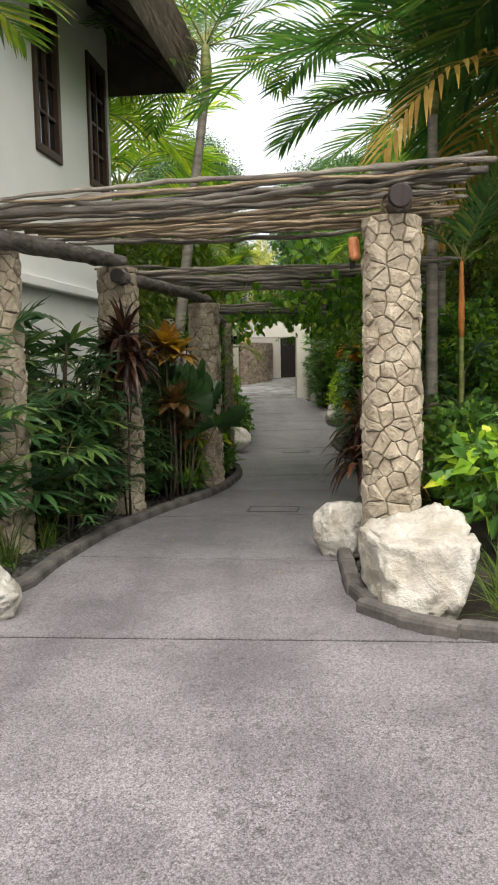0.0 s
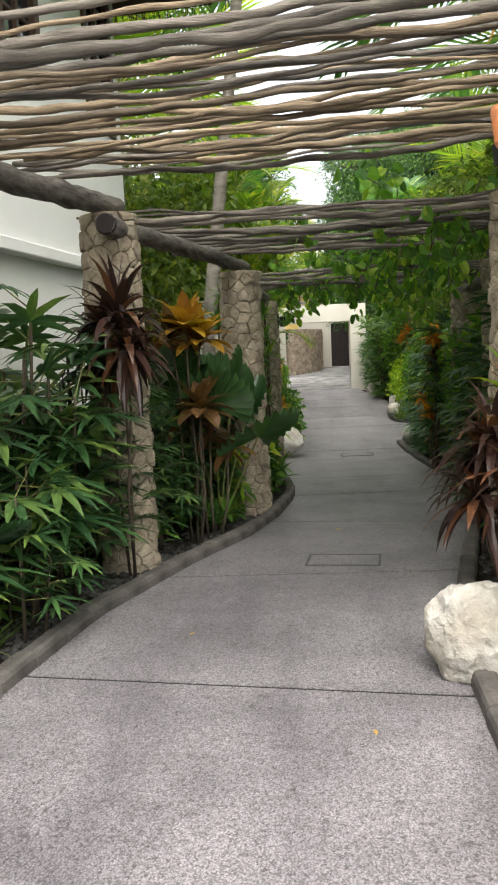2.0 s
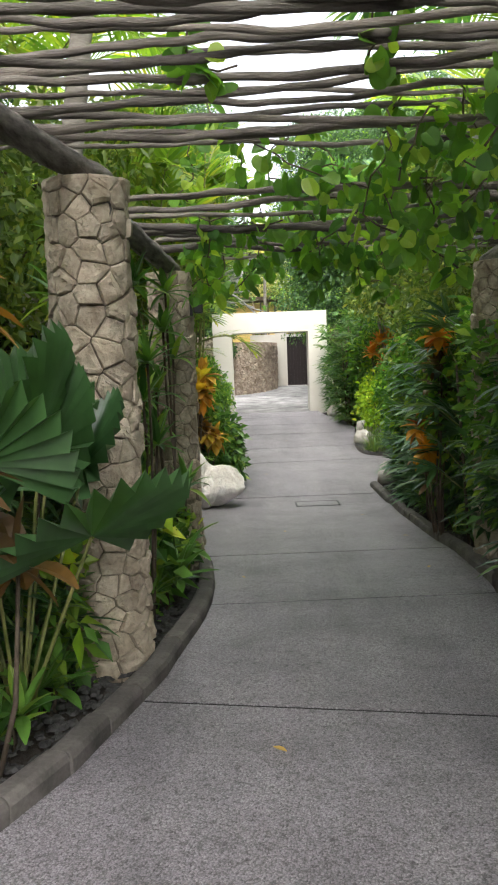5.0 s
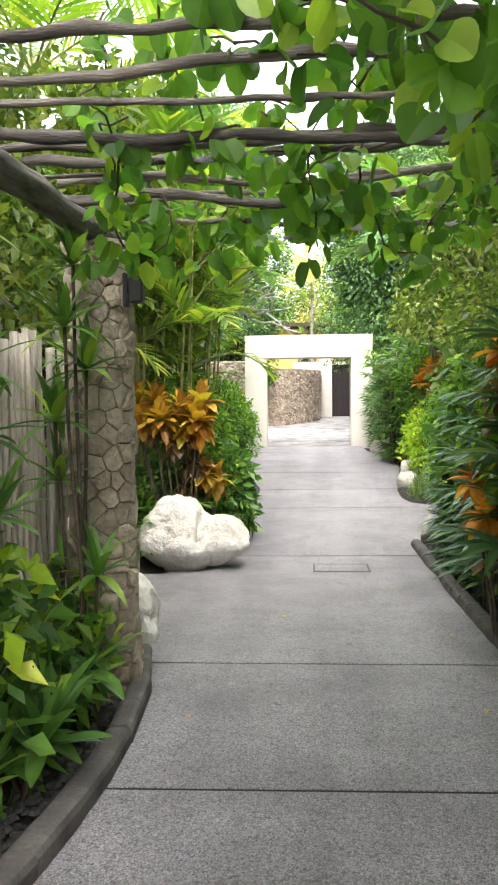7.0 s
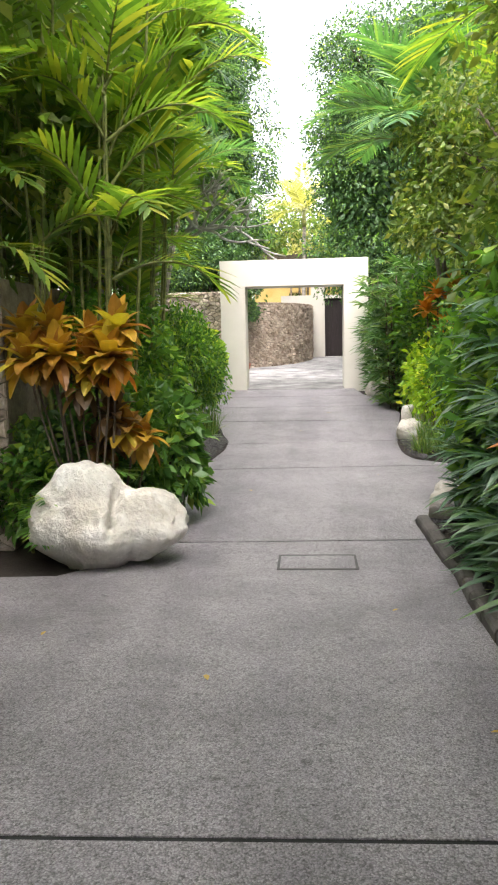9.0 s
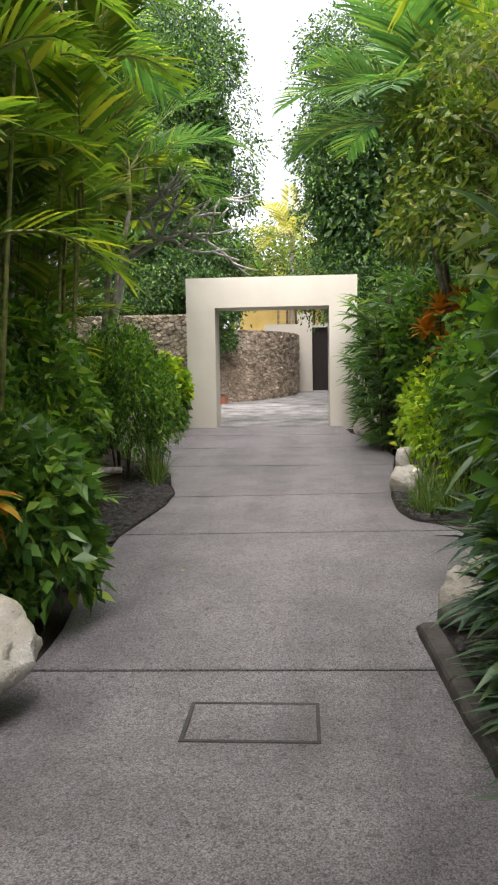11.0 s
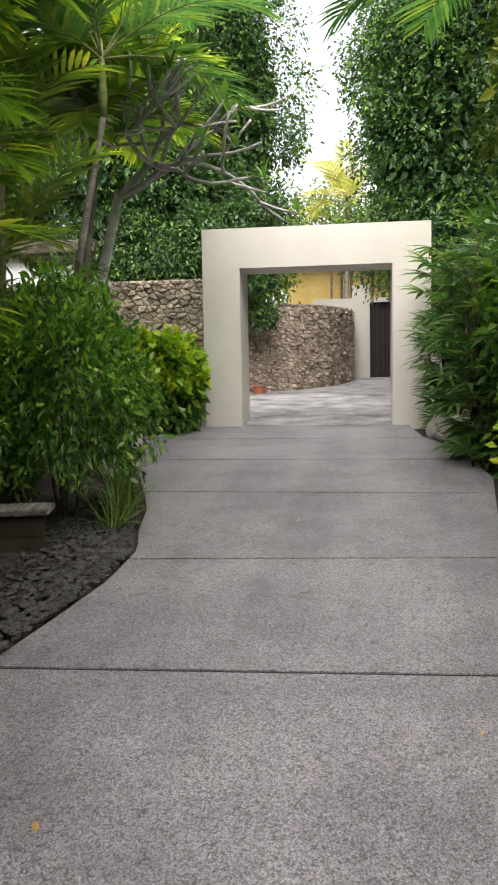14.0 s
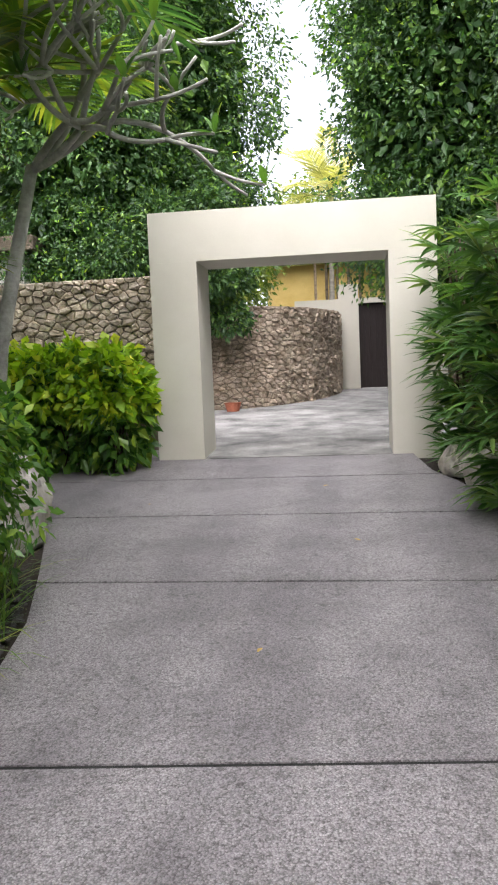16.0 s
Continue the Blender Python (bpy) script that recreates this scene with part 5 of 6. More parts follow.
def stones_scatter(name, label, n, spots, lo, hi, seed):
    rng = random.Random(seed)
    g = Geo()
    for _ in range(n):
        x, y = spots(rng)
        s = rng.uniform(lo, hi)
        z = ground_z(y) + s * 0.2
        v = []
        for d in ((1, 0, 0), (0.5, 0.87, 0), (-0.5, 0.87, 0), (-1, 0, 0), (-0.5, -0.87, 0), (0.5, -0.87, 0)):
            v.append((x + d[0] * s * rng.uniform(0.7, 1.2), y + d[1] * s * rng.uniform(0.7, 1.2), z))
        up = [(x + (a - x) * 0.6, y + (b - y) * 0.6, z + s * rng.uniform(0.3, 0.6)) for a, b, c in v]
        g.add(v + up, [(0, 1, 7, 6), (1, 2, 8, 7), (2, 3, 9, 8), (3, 4, 10, 9), (4, 5, 11, 10), (5, 0, 6, 11), (6, 7, 8, 9, 10, 11)])
    return solid(name, g, GRAVEL, label, "gravel", "stuff")


# ---------------------------------------------------------------- planting, from the start of the drive onwards
# first bed, beside the white villa
rhapis = lady_palm("dense dark green lady palm in the bed by the villa", 3, 1.75, 13, 0.42)
scatter(rhapis, [place(x, y, None, t, s) for x, y, t, s in (
    (-2.15, 7.9, 0, 1.2), (-1.95, 8.25, 70, 0.95), (-2.0, 9.2, 140, 1.1), (-1.75, 9.9, 200, 0.9), (-1.55, 10.6, 20, 0.85), (-2.45, 6.2, 260, 1.0), (-2.4, 7.1, 40, 1.15), (-1.4, 11.5, 310, 0.95), (-1.45, 13.0, 100, 0.95), (-1.75, 7.35, 30, 0.6), (-1.15, 10.9, 80, 0.75), (-1.45, 9.6, 10, 0.7), (-1.6, 9.0, 150, 0.7),
    (2.35, 9.9, 20, 1.05), (2.55, 11.0, 80, 1.2), (2.9, 12.3, 150, 1.3), (2.6, 14.7, 10, 1.2), (3.0, 15.9, 220, 1.35), (2.5, 12.2, 300, 0.9), (2.1, 10.2, 45, 0.75), (1.75, 10.0, 200, 0.6), (2.25, 10.9, 130, 0.85), (2.3, 11.35, 20, 0.95), (2.5, 12.7, 70, 0.9), (2.55, 13.7, 250, 0.9))])
cordyline("dark purple cordyline with a heavy tuft of strap leaves", 5, [(0.0, 0.0, 1.9), (-0.12, 0.1, 1.78), (0.06, -0.08, 1.68)], length=0.5, n=58, width=0.068, droop=1.6, low=-55).matrix_basis = place(-1.3, 8.55)
cordyline("yellow and orange croton on a bare stem", 6, [(0.0, 0.0, 1.9), (-0.15, 0.1, 1.8), (0.1, 0.12, 1.78), (0.1, -0.05, 1.2)], LEAF_CROTON, 0.33, 0.14, 22, name="croton", profile="oval", extra=LEAF_BROWN, low=-20, droop=0.7).matrix_basis = place(-0.98, 9.75)
cordyline("bronze-leaved shrub in the pergola bed", 16, [(0.0, 0.0, 0.95), (0.15, 0.12, 0.8), (-0.2, 0.0, 1.1)], LEAF_BROWN, 0.3, 0.13, 9, name="bronze_shrub", profile="oval", low=-55, droop=0.9).matrix_basis = place(-0.85, 10.0)


def broad_fan(seed):
    rng = random.Random(seed)
    t = thing("broad_fan_palm", "round pleated fan palm with glossy broad leaves", "palm", "broad fan palms")
    leaf = Geo()
    for k in range(9):
        w = heading(k * 137 + rng.uniform(-10, 10), rng.uniform(25, 75))
        tip = Vector((0, 0, 0.25)) + w * rng.uniform(0.45, 0.8)
        sg = Geo()
        sg.tube([(0, 0, 0), tip], [0.009, 0.006], 5)
        part("stalk", sg, CANE, t)
        side = w.cross(UP).normalized()
        nrm = side.cross(w)
        n = 18
        r = rng.uniform(0.26, 0.38)
        verts = [tuple(tip)]
        for i in range(2 * n + 1):
            a = radians(-120 + 240 * i / (2 * n))
            rr = r * (1.0 if i % 2 else 0.93)
            verts.append(tuple(tip + (w * math.cos(a) + side * math.sin(a)) * rr + nrm * (0.018 if i % 2 else -0.018) - UP * rr * 0.12 * math.cos(a)))
        leaf.add(verts, [(0, i, i + 1) for i in range(1, 2 * n + 1)])
    part("leaves", leaf, LEAF_RHAPIS, t)
    return t


scatter(broad_fan(8), [place(-0.85, 10.5, ground_z(10.5), 0, 1.15, 1.75), place(-1.05, 12.2, None, 90, 0.9, 1.2), place(-2.2, 7.2, None, 200, 0.9)])
scatter(shrub("leafy green shrub with broad oval leaves behind the kerb", 34, (0.3, 0.36, 0.5), 420, LEAF_HEDGE, 0.075, group="kerb shrubs", extra=LEAF_LIME, share=0.08, long=1.8, bottom=-0.9, lump=0.45),
        [place(-0.62, 12.55, None, 0, 0.95), place(-0.58, 13.25, None, 120, 0.8), place(-0.95, 11.0, None, 230, 0.9), place(-0.95, 12.9, None, 60, 1.15)])
low = cordyline("low green strap-leaved plant at the bed's edge", 18, [(0, 0, 0.12), (0.1, 0.08, 0.2), (-0.1, 0.06, 0.16)], LEAF_HEDGE, 0.3, 0.07, 13, name="bed_plant", profile="oval", low=0, droop=0.5, category="plant", group="low bed plants")
scatter(low, [place(x, y, None, t, s) for x, y, t, s in ((-0.85, 10.2, 0, 0.8), (-0.75, 10.75, 90, 0.8), (-1.3, 9.2, 40, 0.9), (-2.0, 7.5, 130, 1.0), (-2.2, 6.1, 20, 1.0), (-0.55, 12.2, 10, 0.8), (-0.55, 12.9, 70, 0.9), (-0.5, 12.5, 200, 1.3), (-0.48, 13.15, 20, 1.3), (-0.62, 12.75, 110, 1.6), (-0.75, 13.3, 280, 1.5), (-1.2, 10.3, 60, 1.4), (-1.05, 10.9, 10, 1.5), (-1.85, 8.4, 200, 1.0), (1.7, 9.6, 0, 0.9), (1.9, 8.3, 120, 1.2), (2.4, 5.4, 10, 1.0), (2.25, 14.4, 60, 0.8), (2.3, 16.4, 160, 0.9))])
slim = cordyline("tall thin-stemmed green dracaena with whorls of strap leaves", 9, [(0.0, 0.0, 2.25), (0.08, -0.06, 1.75), (-0.08, 0.05, 1.95), (0.1, 0.08, 1.2), (-0.06, -0.08, 0.75), (0.02, 0.1, 1.5)], LEAF_HEDGE, 0.3, 0.055, 15, name="dracaena", low=-20, droop=0.8, group="slender dracaenas")
scatter(slim, [place(-0.5, 12.15, None, 0, 0.95), place(-0.42, 13.3, None, 110, 1.0), place(-0.8, 11.9, None, 50, 1.05), place(-0.75, 14.3, None, 15, 0.85)])
tuft = grass_tuft("arching green grass tuft at the kerb", 4, 60, 0.55)
scatter(tuft, [place(x, y, None, t, s) for x, y, t, s in ((-1.95, 6.3, 0, 1.0), (-2.2, 5.7, 80, 1.1), (-1.8, 7.0, 150, 0.8), (1.55, 4.9, 20, 0.9), (1.5, 4.6, 100, 0.7), (1.75, 5.3, 220, 1.0), (-0.9, 13.4, 10, 0.7), (-0.45, 24.15, 60, 1.0), (-0.5, 24.6, 160, 1.1), (-0.75, 25.3, 30, 1.1), (2.75, 23.3, 0, 1.0), (2.7, 24.1, 140, 1.1), (2.55, 22.9, 60, 0.9), (2.5, 22.5, 10, 0.8), (2.75, 22.6, 190, 1.0), (2.62, 23.2, 250, 0.9), (2.42, 22.7, 320, 0.6), (2.9, 22.8, 100, 1.1), (2.35, 17.2, 20, 0.9), (2.3, 15.3, 100, 0.8), (2.8, 26.6, 200, 1.0), (-0.95, 22.0, 90, 0.8))])

# boulder bed beside the first pillar
cordyline("dark purple cordyline leaning over the kerb", 25, [(-0.1, -0.05, 1.0), (0.12, 0.1, 1.1), (-0.22, -0.1, 0.62), (0.0, -0.2, 0.75), (0.2, -0.1, 0.5), (-0.15, 0.15, 0.85)], length=0.5, n=40, width=0.058, droop=2.0).matrix_basis = place(1.27, 8.0)
cordyline("green and red strap-leaved cordyline by the pillar", 26, [(0, 0, 1.2), (0.2, 0.0, 1.0)], LEAF_PALM_LIGHT, 0.5, 0.085, 14, extra=LEAF_BROWN).matrix_basis = place(1.38, 8.2)
# no lamp stands here: the lime outer leaves carry its light as colour
shrub("bright green broad-leaved shrub, garden-lamp light coloured in as lime leaves", 31, (0.42, 0.42, 0.45), 420, LEAF_HEDGE, 0.09, extra=LEAF_LIME, share=0.22, long=1.7).matrix_basis = place(2.0, 6.3, 0.0)
scatter(shrub("dense dark green shrub in the boulder bed", 32, (0.6, 0.6, 0.7), 1500, LEAF_HEDGE, 0.07, group="bed shrubs"), [place(2.7, 7.2), place(2.3, 8.6, None, 90, 0.9), place(2.9, 5.6, None, 50, 0.8)])
royal = feather_palm("tall green palm with a ringed trunk", 51, 3.9, (0.0, 0.0), 17, 2.5, r=0.055, leaflet=0.58, width=0.056)
scatter(royal, [place(x, y, None, t, s) for x, y, t, s in ((4.3, 9.8, 0, 1.25), (4.9, 11.8, 130, 1.25), (3.8, 8.2, 220, 1.1), (4.2, 15.6, 140, 1.45), (3.0, 7.2, 90, 1.15), (2.1, 9.3, 45, 1.12), (2.75, 11.6, 170, 1.2))])
feather_palm("tall palm with a drooping dry frond", 52, 3.35, (0.05, 0.05), 11, 2.0, r=0.045, dry=2).matrix_basis = place(3.15, 8.7, None, 150, 1.25)
slim_shaft = thing("young_palm", "slender young palm with a bright orange crownshaft", "palm tree", at=place(2.36, 9.0))
g = Geo()
ringed_trunk(g, [(0, 0, -0.05), (0.01, 0, 1.0), (0, 0, 1.9)], 0.032, 0.028)
part("trunk", g, CANE, slim_shaft, smooth=True)
g = Geo()
g.tube([(0, 0, 1.88), (0, 0, 2.1), (0, 0.01, 2.45), (0, 0.02, 2.75)], [0.03, 0.037, 0.03, 0.018], 10)
part("crownshaft", g, ORANGE_SHAFT, slim_shaft, "orange crownshaft", smooth=True)
g, ribs = Geo(), Geo()
rng = random.Random(8)
for k in range(6):
    frond(g, ribs, Vector((0, 0.02, 2.7)), k * 137 + 20, 74 - k * 7, 1.3, rng, 22, 0.34, 0.035, 1.1)
part("crown", g, LEAF_PALM, slim_shaft)
tagged(part("rib", ribs, CANE, slim_shaft), kind="stuff")
feather_palm("tall leaning palm beside the villa roof", 53, 6.0, (0.7, 0.2), 15, 2.4, r=0.075).matrix_basis = place(-1.25, 12.6, None, 0)
scatter(feather_palm("bright green palm behind the pergola", 54, 3.4, (0.1, -0.1), 12, 2.1, LEAF_PALM_LIGHT, r=0.06, group="bright palms"),
        [place(-2.3, 23.2, None, 40, 1.3), place(-3.1, 20.6, None, 140, 1.6), place(-2.5, 25.4, None, 240, 1.2), place(-3.0, 16.9, None, 120, 1.65), place(-3.4, 14.8, None, 300, 1.6), place(4.3, 17.5, None, 30, 1.15), place(4.2, 20.8, None, 80, 1.3), place(4.4, 24.8, None, 190, 1.0)])
feather_palm("palm whose fronds hang before the villa wall", 55, 4.0, (0.2, 0.1), 11, 1.75, LEAF_PALM_LIGHT, r=0.06).matrix_basis = place(-2.95, 6.4, None, 30)

vine()

# hedge side
bamb = tree("feathery yellowish-green tree over the hedge", 61, 5.2, (1.1, 1.1, 2.0), 9000, LEAF_BAMBOO, 0.05, group="hedge trees", clumps=30, r=0.07)
scatter(bamb, [place(x, y, None, t, s) for x, y, t, s in ((3.4, 16.6, 0, 0.95), (3.15, 18.8, 90, 1.05), (3.7, 13.6, 30, 1.1), (3.6, 23.2, 150, 1.1), (3.7, 25.4, 250, 1.15))])
# extra bright leaves on the upper half put the hedge's sunlight into leaf colour
hedge = shrub("dense mixed green hedge shrub along the drive", 62, (0.65, 0.75, 1.15), 3600, LEAF_HEDGE, 0.055, group="hedge shrubs", extra=LEAF_VINE, share=0.3)
scatter(hedge, [place(x, y, None, t, s) for x, y, t, s in ((2.6, 13.2, 0, 1.05), (2.85, 14.9, 60, 1.15), (2.85, 17.9, 200, 1.15), (3.3, 18.9, 30, 1.05), (3.0, 10.6, 100, 1.1), (-1.5, 20.4, 20, 1.0), (-1.75, 22.4, 140, 0.8), (-1.2, 21.6, 260, 0.95), (3.3, 26.4, 40, 1.1), (3.4, 23.0, 150, 1.0), (5.0, 19.8, 0, 1.2), (5.2, 21.2, 90, 1.2))])
cordyline("orange and yellow croton in the hedge", 63, [(0, 0, 1.95), (0.1, 0.15, 1.3), (-0.05, 0.3, 0.85), (0.1, 0.5, 1.5), (-0.05, 0.6, 1.05), (0.05, 0.25, 1.7)], LEAF_ORANGE, 0.22, 0.12, 20, name="croton", profile="oval", extra=LEAF_BROWN, low=-60, droop=0.9).matrix_basis = place(1.98, 14.75)
cordyline("reddish-brown croton low in the hedge", 64, [(0, 0, 0.8), (0.1, 0.2, 1.1), (0.05, -0.2, 0.5)], LEAF_BROWN, 0.26, 0.12, 15, name="croton", profile="oval", extra=LEAF_ORANGE, low=-30, droop=0.7).matrix_basis = place(2.1, 15.9)
blue = lady_palm("bluish-green lady palm leaning over the kerb", 65, 1.85, 24, 0.42, LEAF_BLUE, 0.38, "bluish lady palms", 9)
scatter(blue, [place(2.8, 17.5, None, 0, 1.0), place(2.78, 18.5, None, 120, 0.9), place(2.8, 16.6, None, 200, 1.05), place(2.62, 18.1, None, 60, 0.7), place(2.8, 15.6, None, 300, 0.95)])
lime = shrub("lime-yellow leafed shrub in the hedge", 66, (0.35, 0.35, 0.6), 900, LEAF_LIME, 0.05, group="lime shrubs", stems=4)
scatter(lime, [place(3.05, 18.5, None, 0, 1.1), place(2.95, 24.2, None, 50, 1.1), place(3.0, 25.3, None, 90, 1.2), place(3.05, 23.1, None, 20, 0.9)])

cordyline("tall dark glossy strap-leaved plant at the hedge end", 67, [(0, 0, 1.9), (0.1, 0.1, 1.5), (-0.1, -0.05, 1.2), (0.15, -0.1, 0.8), (-0.05, 0.1, 2.2)], LEAF_BLUE, 0.55, 0.085, 16, name="dracaena", low=-40, droop=1.2).matrix_basis = place(2.5, 18.95)

# villa entrance side
cr = cordyline("golden croton with broad glowing leaves", 71, [(-0.30, -0.05, 1.82), (0.24, -0.1, 1.80), (0.0, 0.1, 1.7), (-0.55, 0.05, 1.8), (-0.22, -0.2, 1.62), (0.20, -0.22, 1.6), (-0.46, -0.2, 1.58), (0.05, -0.1, 1.5)], LEAF_CROTON, 0.30, 0.13, 34, name="croton", profile="oval", low=-50, droop=0.8)
cr.matrix_basis = place(-0.72, 18.55)
cordyline("brown-shaded leaves below the golden croton heads", 73, [(-0.3, -0.08, 1.55), (0.24, -0.12, 1.52), (-0.05, -0.1, 1.35)], LEAF_BROWN, 0.26, 0.12, 16, name="croton", profile="oval", extra=LEAF_ORANGE, low=-70, droop=1.2).matrix_basis = place(-0.72, 18.52)
cordyline("lower golden croton above the coral rock", 72, [(0.0, 0, 1.0), (-0.25, 0.1, 0.85), (0.12, 0.05, 0.92), (-0.1, -0.05, 1.12)], LEAF_CROTON, 0.26, 0.13, 24, name="croton", profile="oval", extra=LEAF_BROWN, low=-60, droop=1.0).matrix_basis = place(-0.48, 18.62)
areca = cane_palm("tall clump of thin green palm canes with bright feathery leaves", 73, 4.4, 9, 0.42, 1.05, LEAF_PALM_LIGHT, 0.34, 0.05, "areca palms", 5)
scatter(areca, [place(-1.1, 19.6, None, 0, 1.0, 1.35), place(-1.5, 20.6, None, 100, 1.05, 1.35), place(-1.15, 21.9, None, 220, 1.05, 1.3), place(-1.75, 19.3, None, 310, 1.0, 1.4), place(-1.9, 22.6, None, 60, 1.0), place(-2.5, 21.0, None, 20, 1.15)])
scatter(cane_palm("low feathery palm beside the rock", 74, 0.7, 5, 0.2, 0.8, LEAF_HEDGE, 0.28, 0.035, "low palms", 5), [place(-0.75, 19.9, None, 0, 1.0), place(-1.15, 18.6, None, 60, 0.8)])
scatter(shrub("clipped fine-leaved green bush beside the drive", 75, (0.62, 0.75, 0.80), 9000, LEAF_HEDGE, 0.030, bottom=-0.5, group="clipped bushes", extra=LEAF_VINE, share=0.35, long=2.4),
        [place(-1.9, 23.0, None, 0, 0.9), place(-0.92, 24.45, None, 100, 0.86, 1.2), place(-1.7, 24.2, None, 30, 0.95, 1.1), place(-1.05, 21.2, None, 200, 0.85), place(-2.1, 25.4, None, 60, 0.9)])
scatter(shrub("yellow-green croton bush against the portal", 76, (0.36, 0.4, 0.62), 1100, LEAF_HEDGE, 0.075, group="portal bushes", extra=LEAF_LIME, share=0.9, long=1.7, bottom=-0.9),
        [place(-1.2, 29.4, None, 0, 1.12), place(-1.75, 29.5, None, 90, 1.15), place(-2.3, 29.6, None, 200, 1.12), place(-2.75, 28.9, None, 40, 1.0)])
scatter(cordyline("yellow-tipped shrub rising above the bush", 77, [(0, 0, 1.5), (0.2, 0.1, 1.4), (-0.2, 0.1, 1.45), (0.1, -0.2, 1.3)], LEAF_LIME, 0.16, 0.06, 12, name="shrub", profile="oval", low=-20, droop=0.5, group="yellow-tipped shrubs"), [place(-1.35, 24.1), place(-1.75, 24.9, None, 80)])

scatter(shrub("leafy green undergrowth below the crotons", 78, (0.4, 0.4, 0.62), 1600, LEAF_HEDGE, 0.06, group="undergrowth"), [place(-0.95, 19.0, None, 0, 1.05), place(-0.4, 19.45, None, 140, 1.1), place(-0.55, 19.1, None, 90, 0.7), place(-1.3, 18.75, None, 200, 0.9)])

# before the portal
big_rhapis = lady_palm("large glossy lady palm crowding the portal", 81, 2.6, 32, 0.6, LEAF_RHAPIS_LIT, 0.40, "portal lady palms", 10)
scatter(big_rhapis, [place(3.0, 28.9, None, 0, 1.0), place(3.45, 28.0, None, 120, 1.05), place(3.5, 29.4, None, 220, 1.1), place(2.95, 26.9, None, 60, 0.85)])
cordyline("orange croton behind the edging rocks", 82, [(0, 0, 2.0), (0.2, 0.1, 1.8), (-0.15, 0.15, 1.75), (0.1, -0.1, 1.5), (0.25, 0.0, 2.1)], LEAF_ORANGE, 0.3, 0.12, 20, name="croton", profile="oval", low=-20, droop=0.6).matrix_basis = place(3.1, 25.3)
scatter(feather_palm("slender palm with a leaning ringed trunk", 83, 3.6, (-0.55, 0.3), 10, 1.8, LEAF_PALM, r=0.036, group="slender palms"), [place(3.45, 25.2, None, 0, 1.05), place(3.6, 26.0, None, 60, 1.1), place(-1.75, 26.3, None, 230, 1.0), place(-2.6, 25.6, None, 300, 1.1), place(-2.0, 23.4, None, 160, 1.15)])
feather_palm("arching bright palm hanging over the garden wall", 86, 3.3, (0.35, 0.2), 16, 1.55, LEAF_PALM_LIGHT, r=0.05, group="bright palms", leaflet=0.62, width=0.06).matrix_basis = place(-2.1, 27.9, None, 20)
scatter(feather_palm("broad bright palm over the bush", 84, 3.6, (0.15, -0.1), 13, 2.0, LEAF_PALM_LIGHT, r=0.045, group="bright palms", leaflet=0.62, width=0.055), [place(-2.5, 26.8, None, 0, 1.0), place(-2.9, 24.4, None, 90, 1.05), place(-3.6, 27.8, None, 210, 1.2)])
frangipani(-2.3, 28.6)
scatter(cane_palm("leafy palm clump with drooping bright fronds behind the bush", 85, 3.3, 7, 0.4, 1.5, LEAF_PALM_LIGHT, 0.42, 0.05, "drooping palms", 4), [place(-2.5, 26.3, None, 0, 1.0), place(-3.5, 27.2, None, 250, 1.1)])

# tall trees behind the portal and all round
ficus = tree("tall dense dark green tree with weeping clumps", 91, 8.8, (1.9, 1.9, 3.5), 84000, LEAF_FICUS, 0.043, 0.1, "ficus_tree", "tall dark trees", LEAF_VINE, 80, 0.16, column_like=True)
scatter(ficus, [place(x, y, None, t, s) for x, y, t, s in ((-2.5, 37.0, 0, 1.2), (3.15, 34.0, 100, 1.0), (-3.3, 35.2, 200, 0.95), (5.6, 31.0, 40, 1.05), (-8.6, 40.5, 300, 1.1))])
far_tree = tree("tall dark green tree behind the garden planting", 93, 8.6, (1.9, 1.9, 3.6), 26000, LEAF_FICUS, 0.085, 0.1, "ficus_tree", "tall dark trees", None, 60, 0.16, column_like=True)
scatter(far_tree, [place(x, y, None, t, s) for x, y, t, s in ((5.0, 37.0, 150, 1.1), (-9.8, 33.0, 60, 1.0), (7.0, 26.0, 10, 1.0), (-6.2, 22.5, 80, 0.95), (7.4, 15.5, 20, 0.95), (8.2, 9.5, 280, 0.9))])
back_tree = tree("leafy green garden tree behind the planting or unseen round the start", 92, 6.5, (2.2, 2.2, 2.6), 16000, LEAF_BAMBOO, 0.085, 0.2, "garden_tree", "garden trees", None, 40, 0.13)
tree("pale yellow-leaved tree beyond the court", 96, 4.6, (1.5, 1.3, 1.7), 9000, LEAF_PALE, 0.07, 0.2, "garden_tree", "garden trees", None, 30, 0.1).matrix_basis = place(1.5, 50.5, None, 0, 1.15)
# trees at negative y are unseen; (6.2, -1.5) and (0.8, -7.0) shade the first slabs
scatter(back_tree, [place(x, y, None, t, s) for x, y, t, s in ((0.6, 52.5, 0, 1.2), (4.5, 46.5, 90, 1.1), (-4.5, 47.0, 190, 1.2), (-7.6, 28.6, 30, 0.85), (6.8, 21.0, 240, 0.95), (-6.5, 15.5, 140, 1.0), (6.2, -1.5, 60, 1.1), (-7.0, -6.0, 10, 1.1), (9.5, -10.0, 80, 1.1), (0.8, -7.0, 200, 1.1), (-3.6, 18.6, 0, 1.0), (-3.6, 45.0, 50, 1.1))])

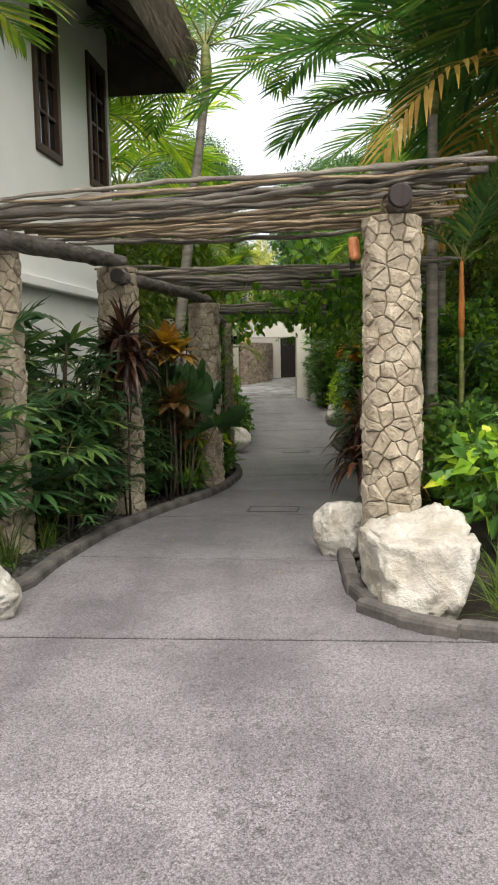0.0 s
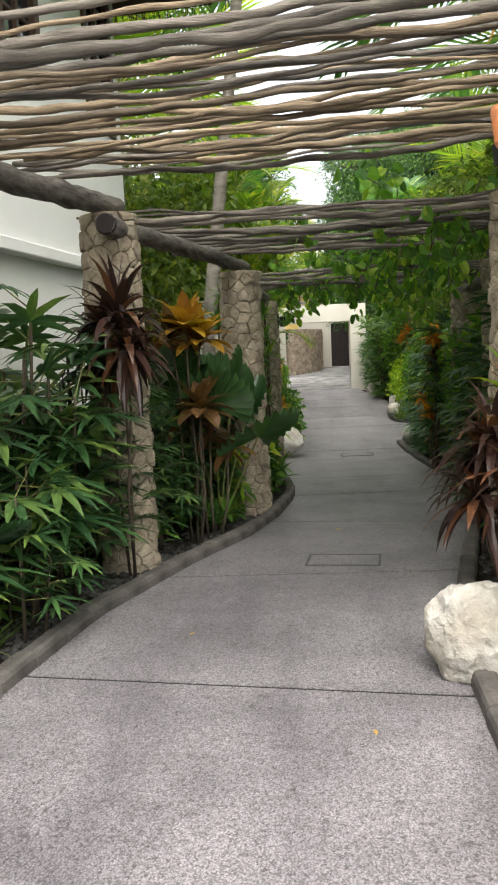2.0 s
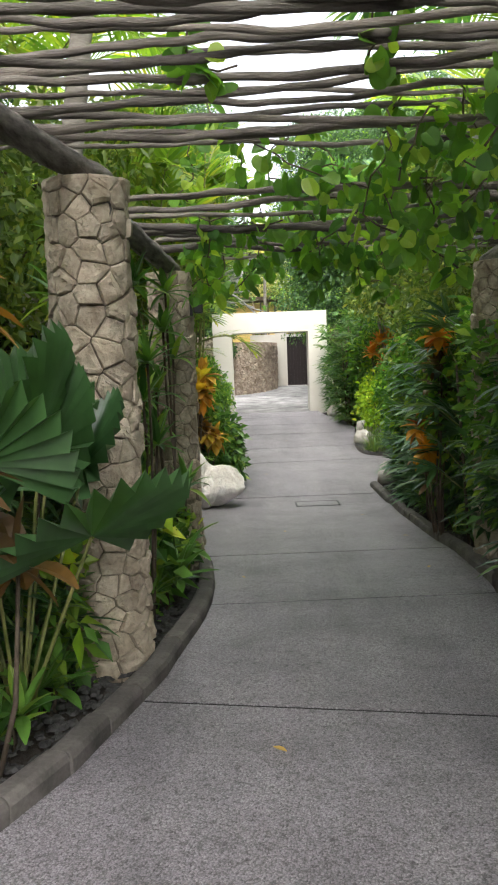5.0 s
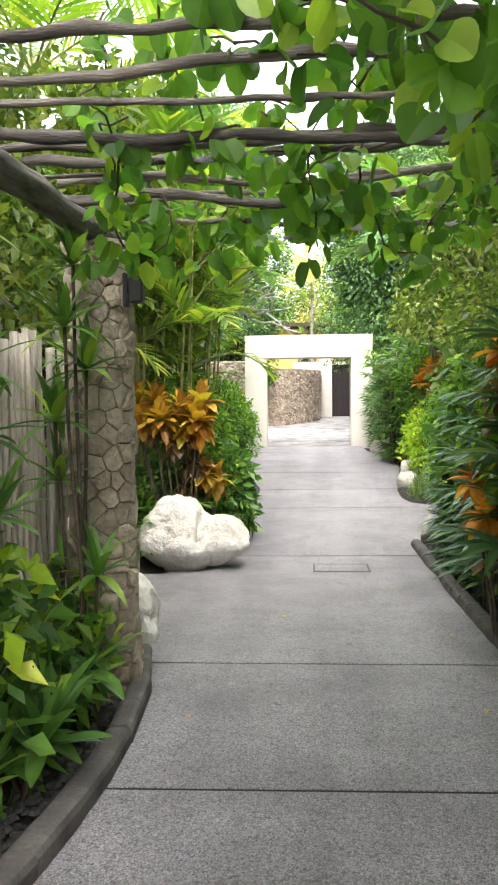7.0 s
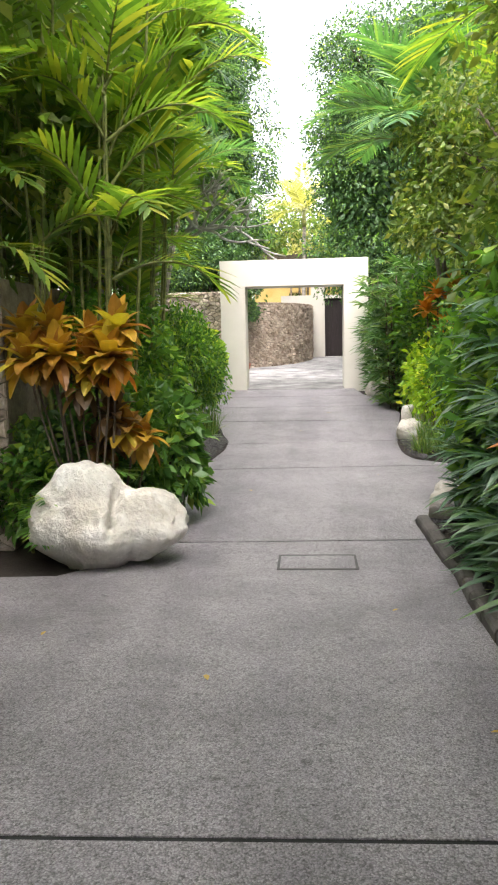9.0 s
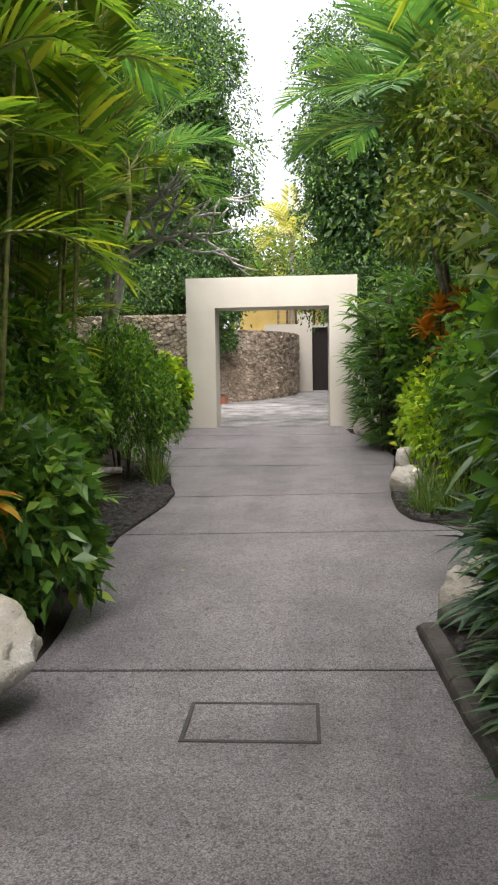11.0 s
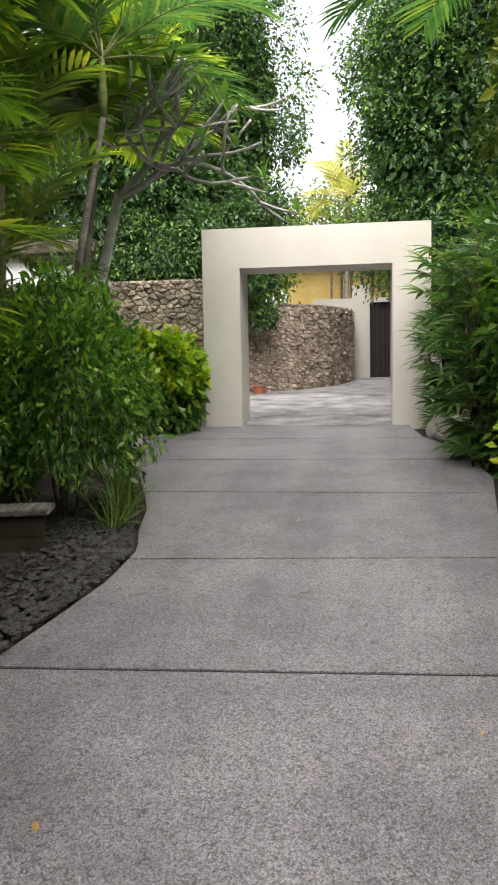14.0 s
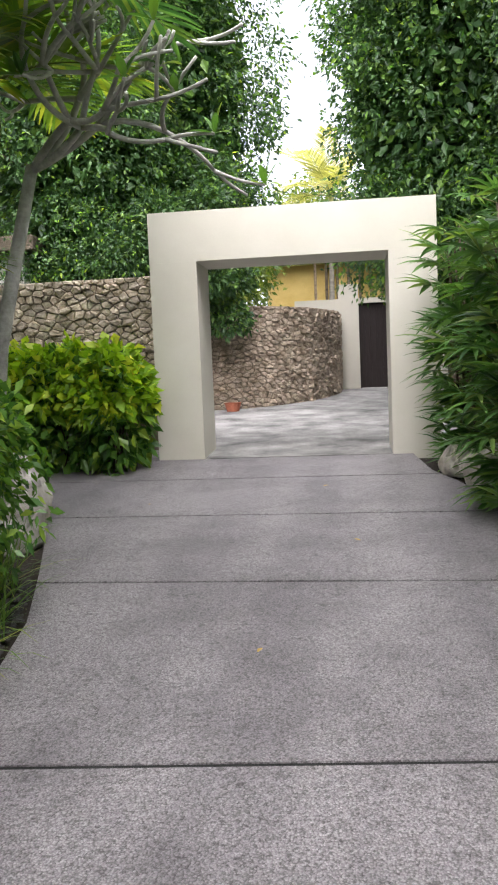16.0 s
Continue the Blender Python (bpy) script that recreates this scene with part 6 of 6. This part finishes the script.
tree("small dark tree hanging over the curved wall", 94, 4.0, (1.3, 1.0, 1.4), 26000, LEAF_FICUS, 0.05, 0.2, "small_tree", "", None, 24, 0.06).matrix_basis = place(-1.45, 34.9)
feather_palm("pale yellowish palm beyond the court", 95, 5.2, (0.1, 0.1), 18, 2.0, LEAF_PALE, r=0.08).matrix_basis = place(0.9, 46.4)

# bed gravel and small litter
stones_scatter("gravel", "dark loose gravel of the planted beds", 2600, lambda r: (lambda y: (left_x(y) - 0.12 - abs(r.gauss(0, 0.35)), y))(r.uniform(5.6, 14.6)), 0.012, 0.035, 1)
stones_scatter("gravel", "dark pebbles of the bed beside the clipped bush", 3800, lambda r: (lambda y: (left_x(y) - 0.03 - abs(r.gauss(0, 0.4)), y))(r.uniform(20.2, 25.5)), 0.010, 0.026, 2)
stones_scatter("gravel", "dark loose gravel along the hedge kerb", 1600, lambda r: (lambda y: (right_x(y) + 0.13 + abs(r.gauss(0, 0.3)), y))(r.uniform(5.0, 19.3)), 0.012, 0.035, 3)
stones_scatter("gravel", "dark loose gravel round the edging rocks", 900, lambda r: (lambda y: (right_x(y) + 0.05 + abs(r.gauss(0, 0.25)), y))(r.uniform(22.2, 26.0)), 0.012, 0.03, 4)
pot = Geo()
pot.tube([(0, 0, 0), (0, 0, 0.14), (0, 0, 0.16), (0, 0, 0.155)], [0.11, 0.15, 0.16, 0.13], 14)
tagged(solid("flower_pot", pot, CLAY, "low terracotta pot at the foot of the curved wall", "flower pot"), "").matrix_basis = pose(-0.72, 35.2, ground_z(35.2))

rng = random.Random(19)
dead = Geo()
dead.blade((0, 0, 0.004), (1, 0, 0.1), UP, 0.07, 0.03, 0.15, 3, "oval", 0.3)
litter = solid("fallen_leaf", dead, LEAF_DRY, "dry fallen leaf lying on the concrete drive", "leaf", group="fallen leaves")
spots = [(1.62, 13.6), (1.75, 15.2), (0.3, 10.2), (-0.3, 11.6), (1.2, 7.4), (0.1, 13.4), (1.5, 16.9), (0.4, 20.6), (1.8, 21.3), (0.9, 24.4), (1.4, 26.3), (-0.4, 27.6), (1.1, 28.2), (0.2, 6.0), (-0.7, 7.3), (1.7, 11.6), (0.5, 15.8), (-0.5, 16.4)]
scatter(litter, [place(x, y, ground_z(y), rng.uniform(0, 360), rng.uniform(0.5, 1.0)) for x, y in spots])
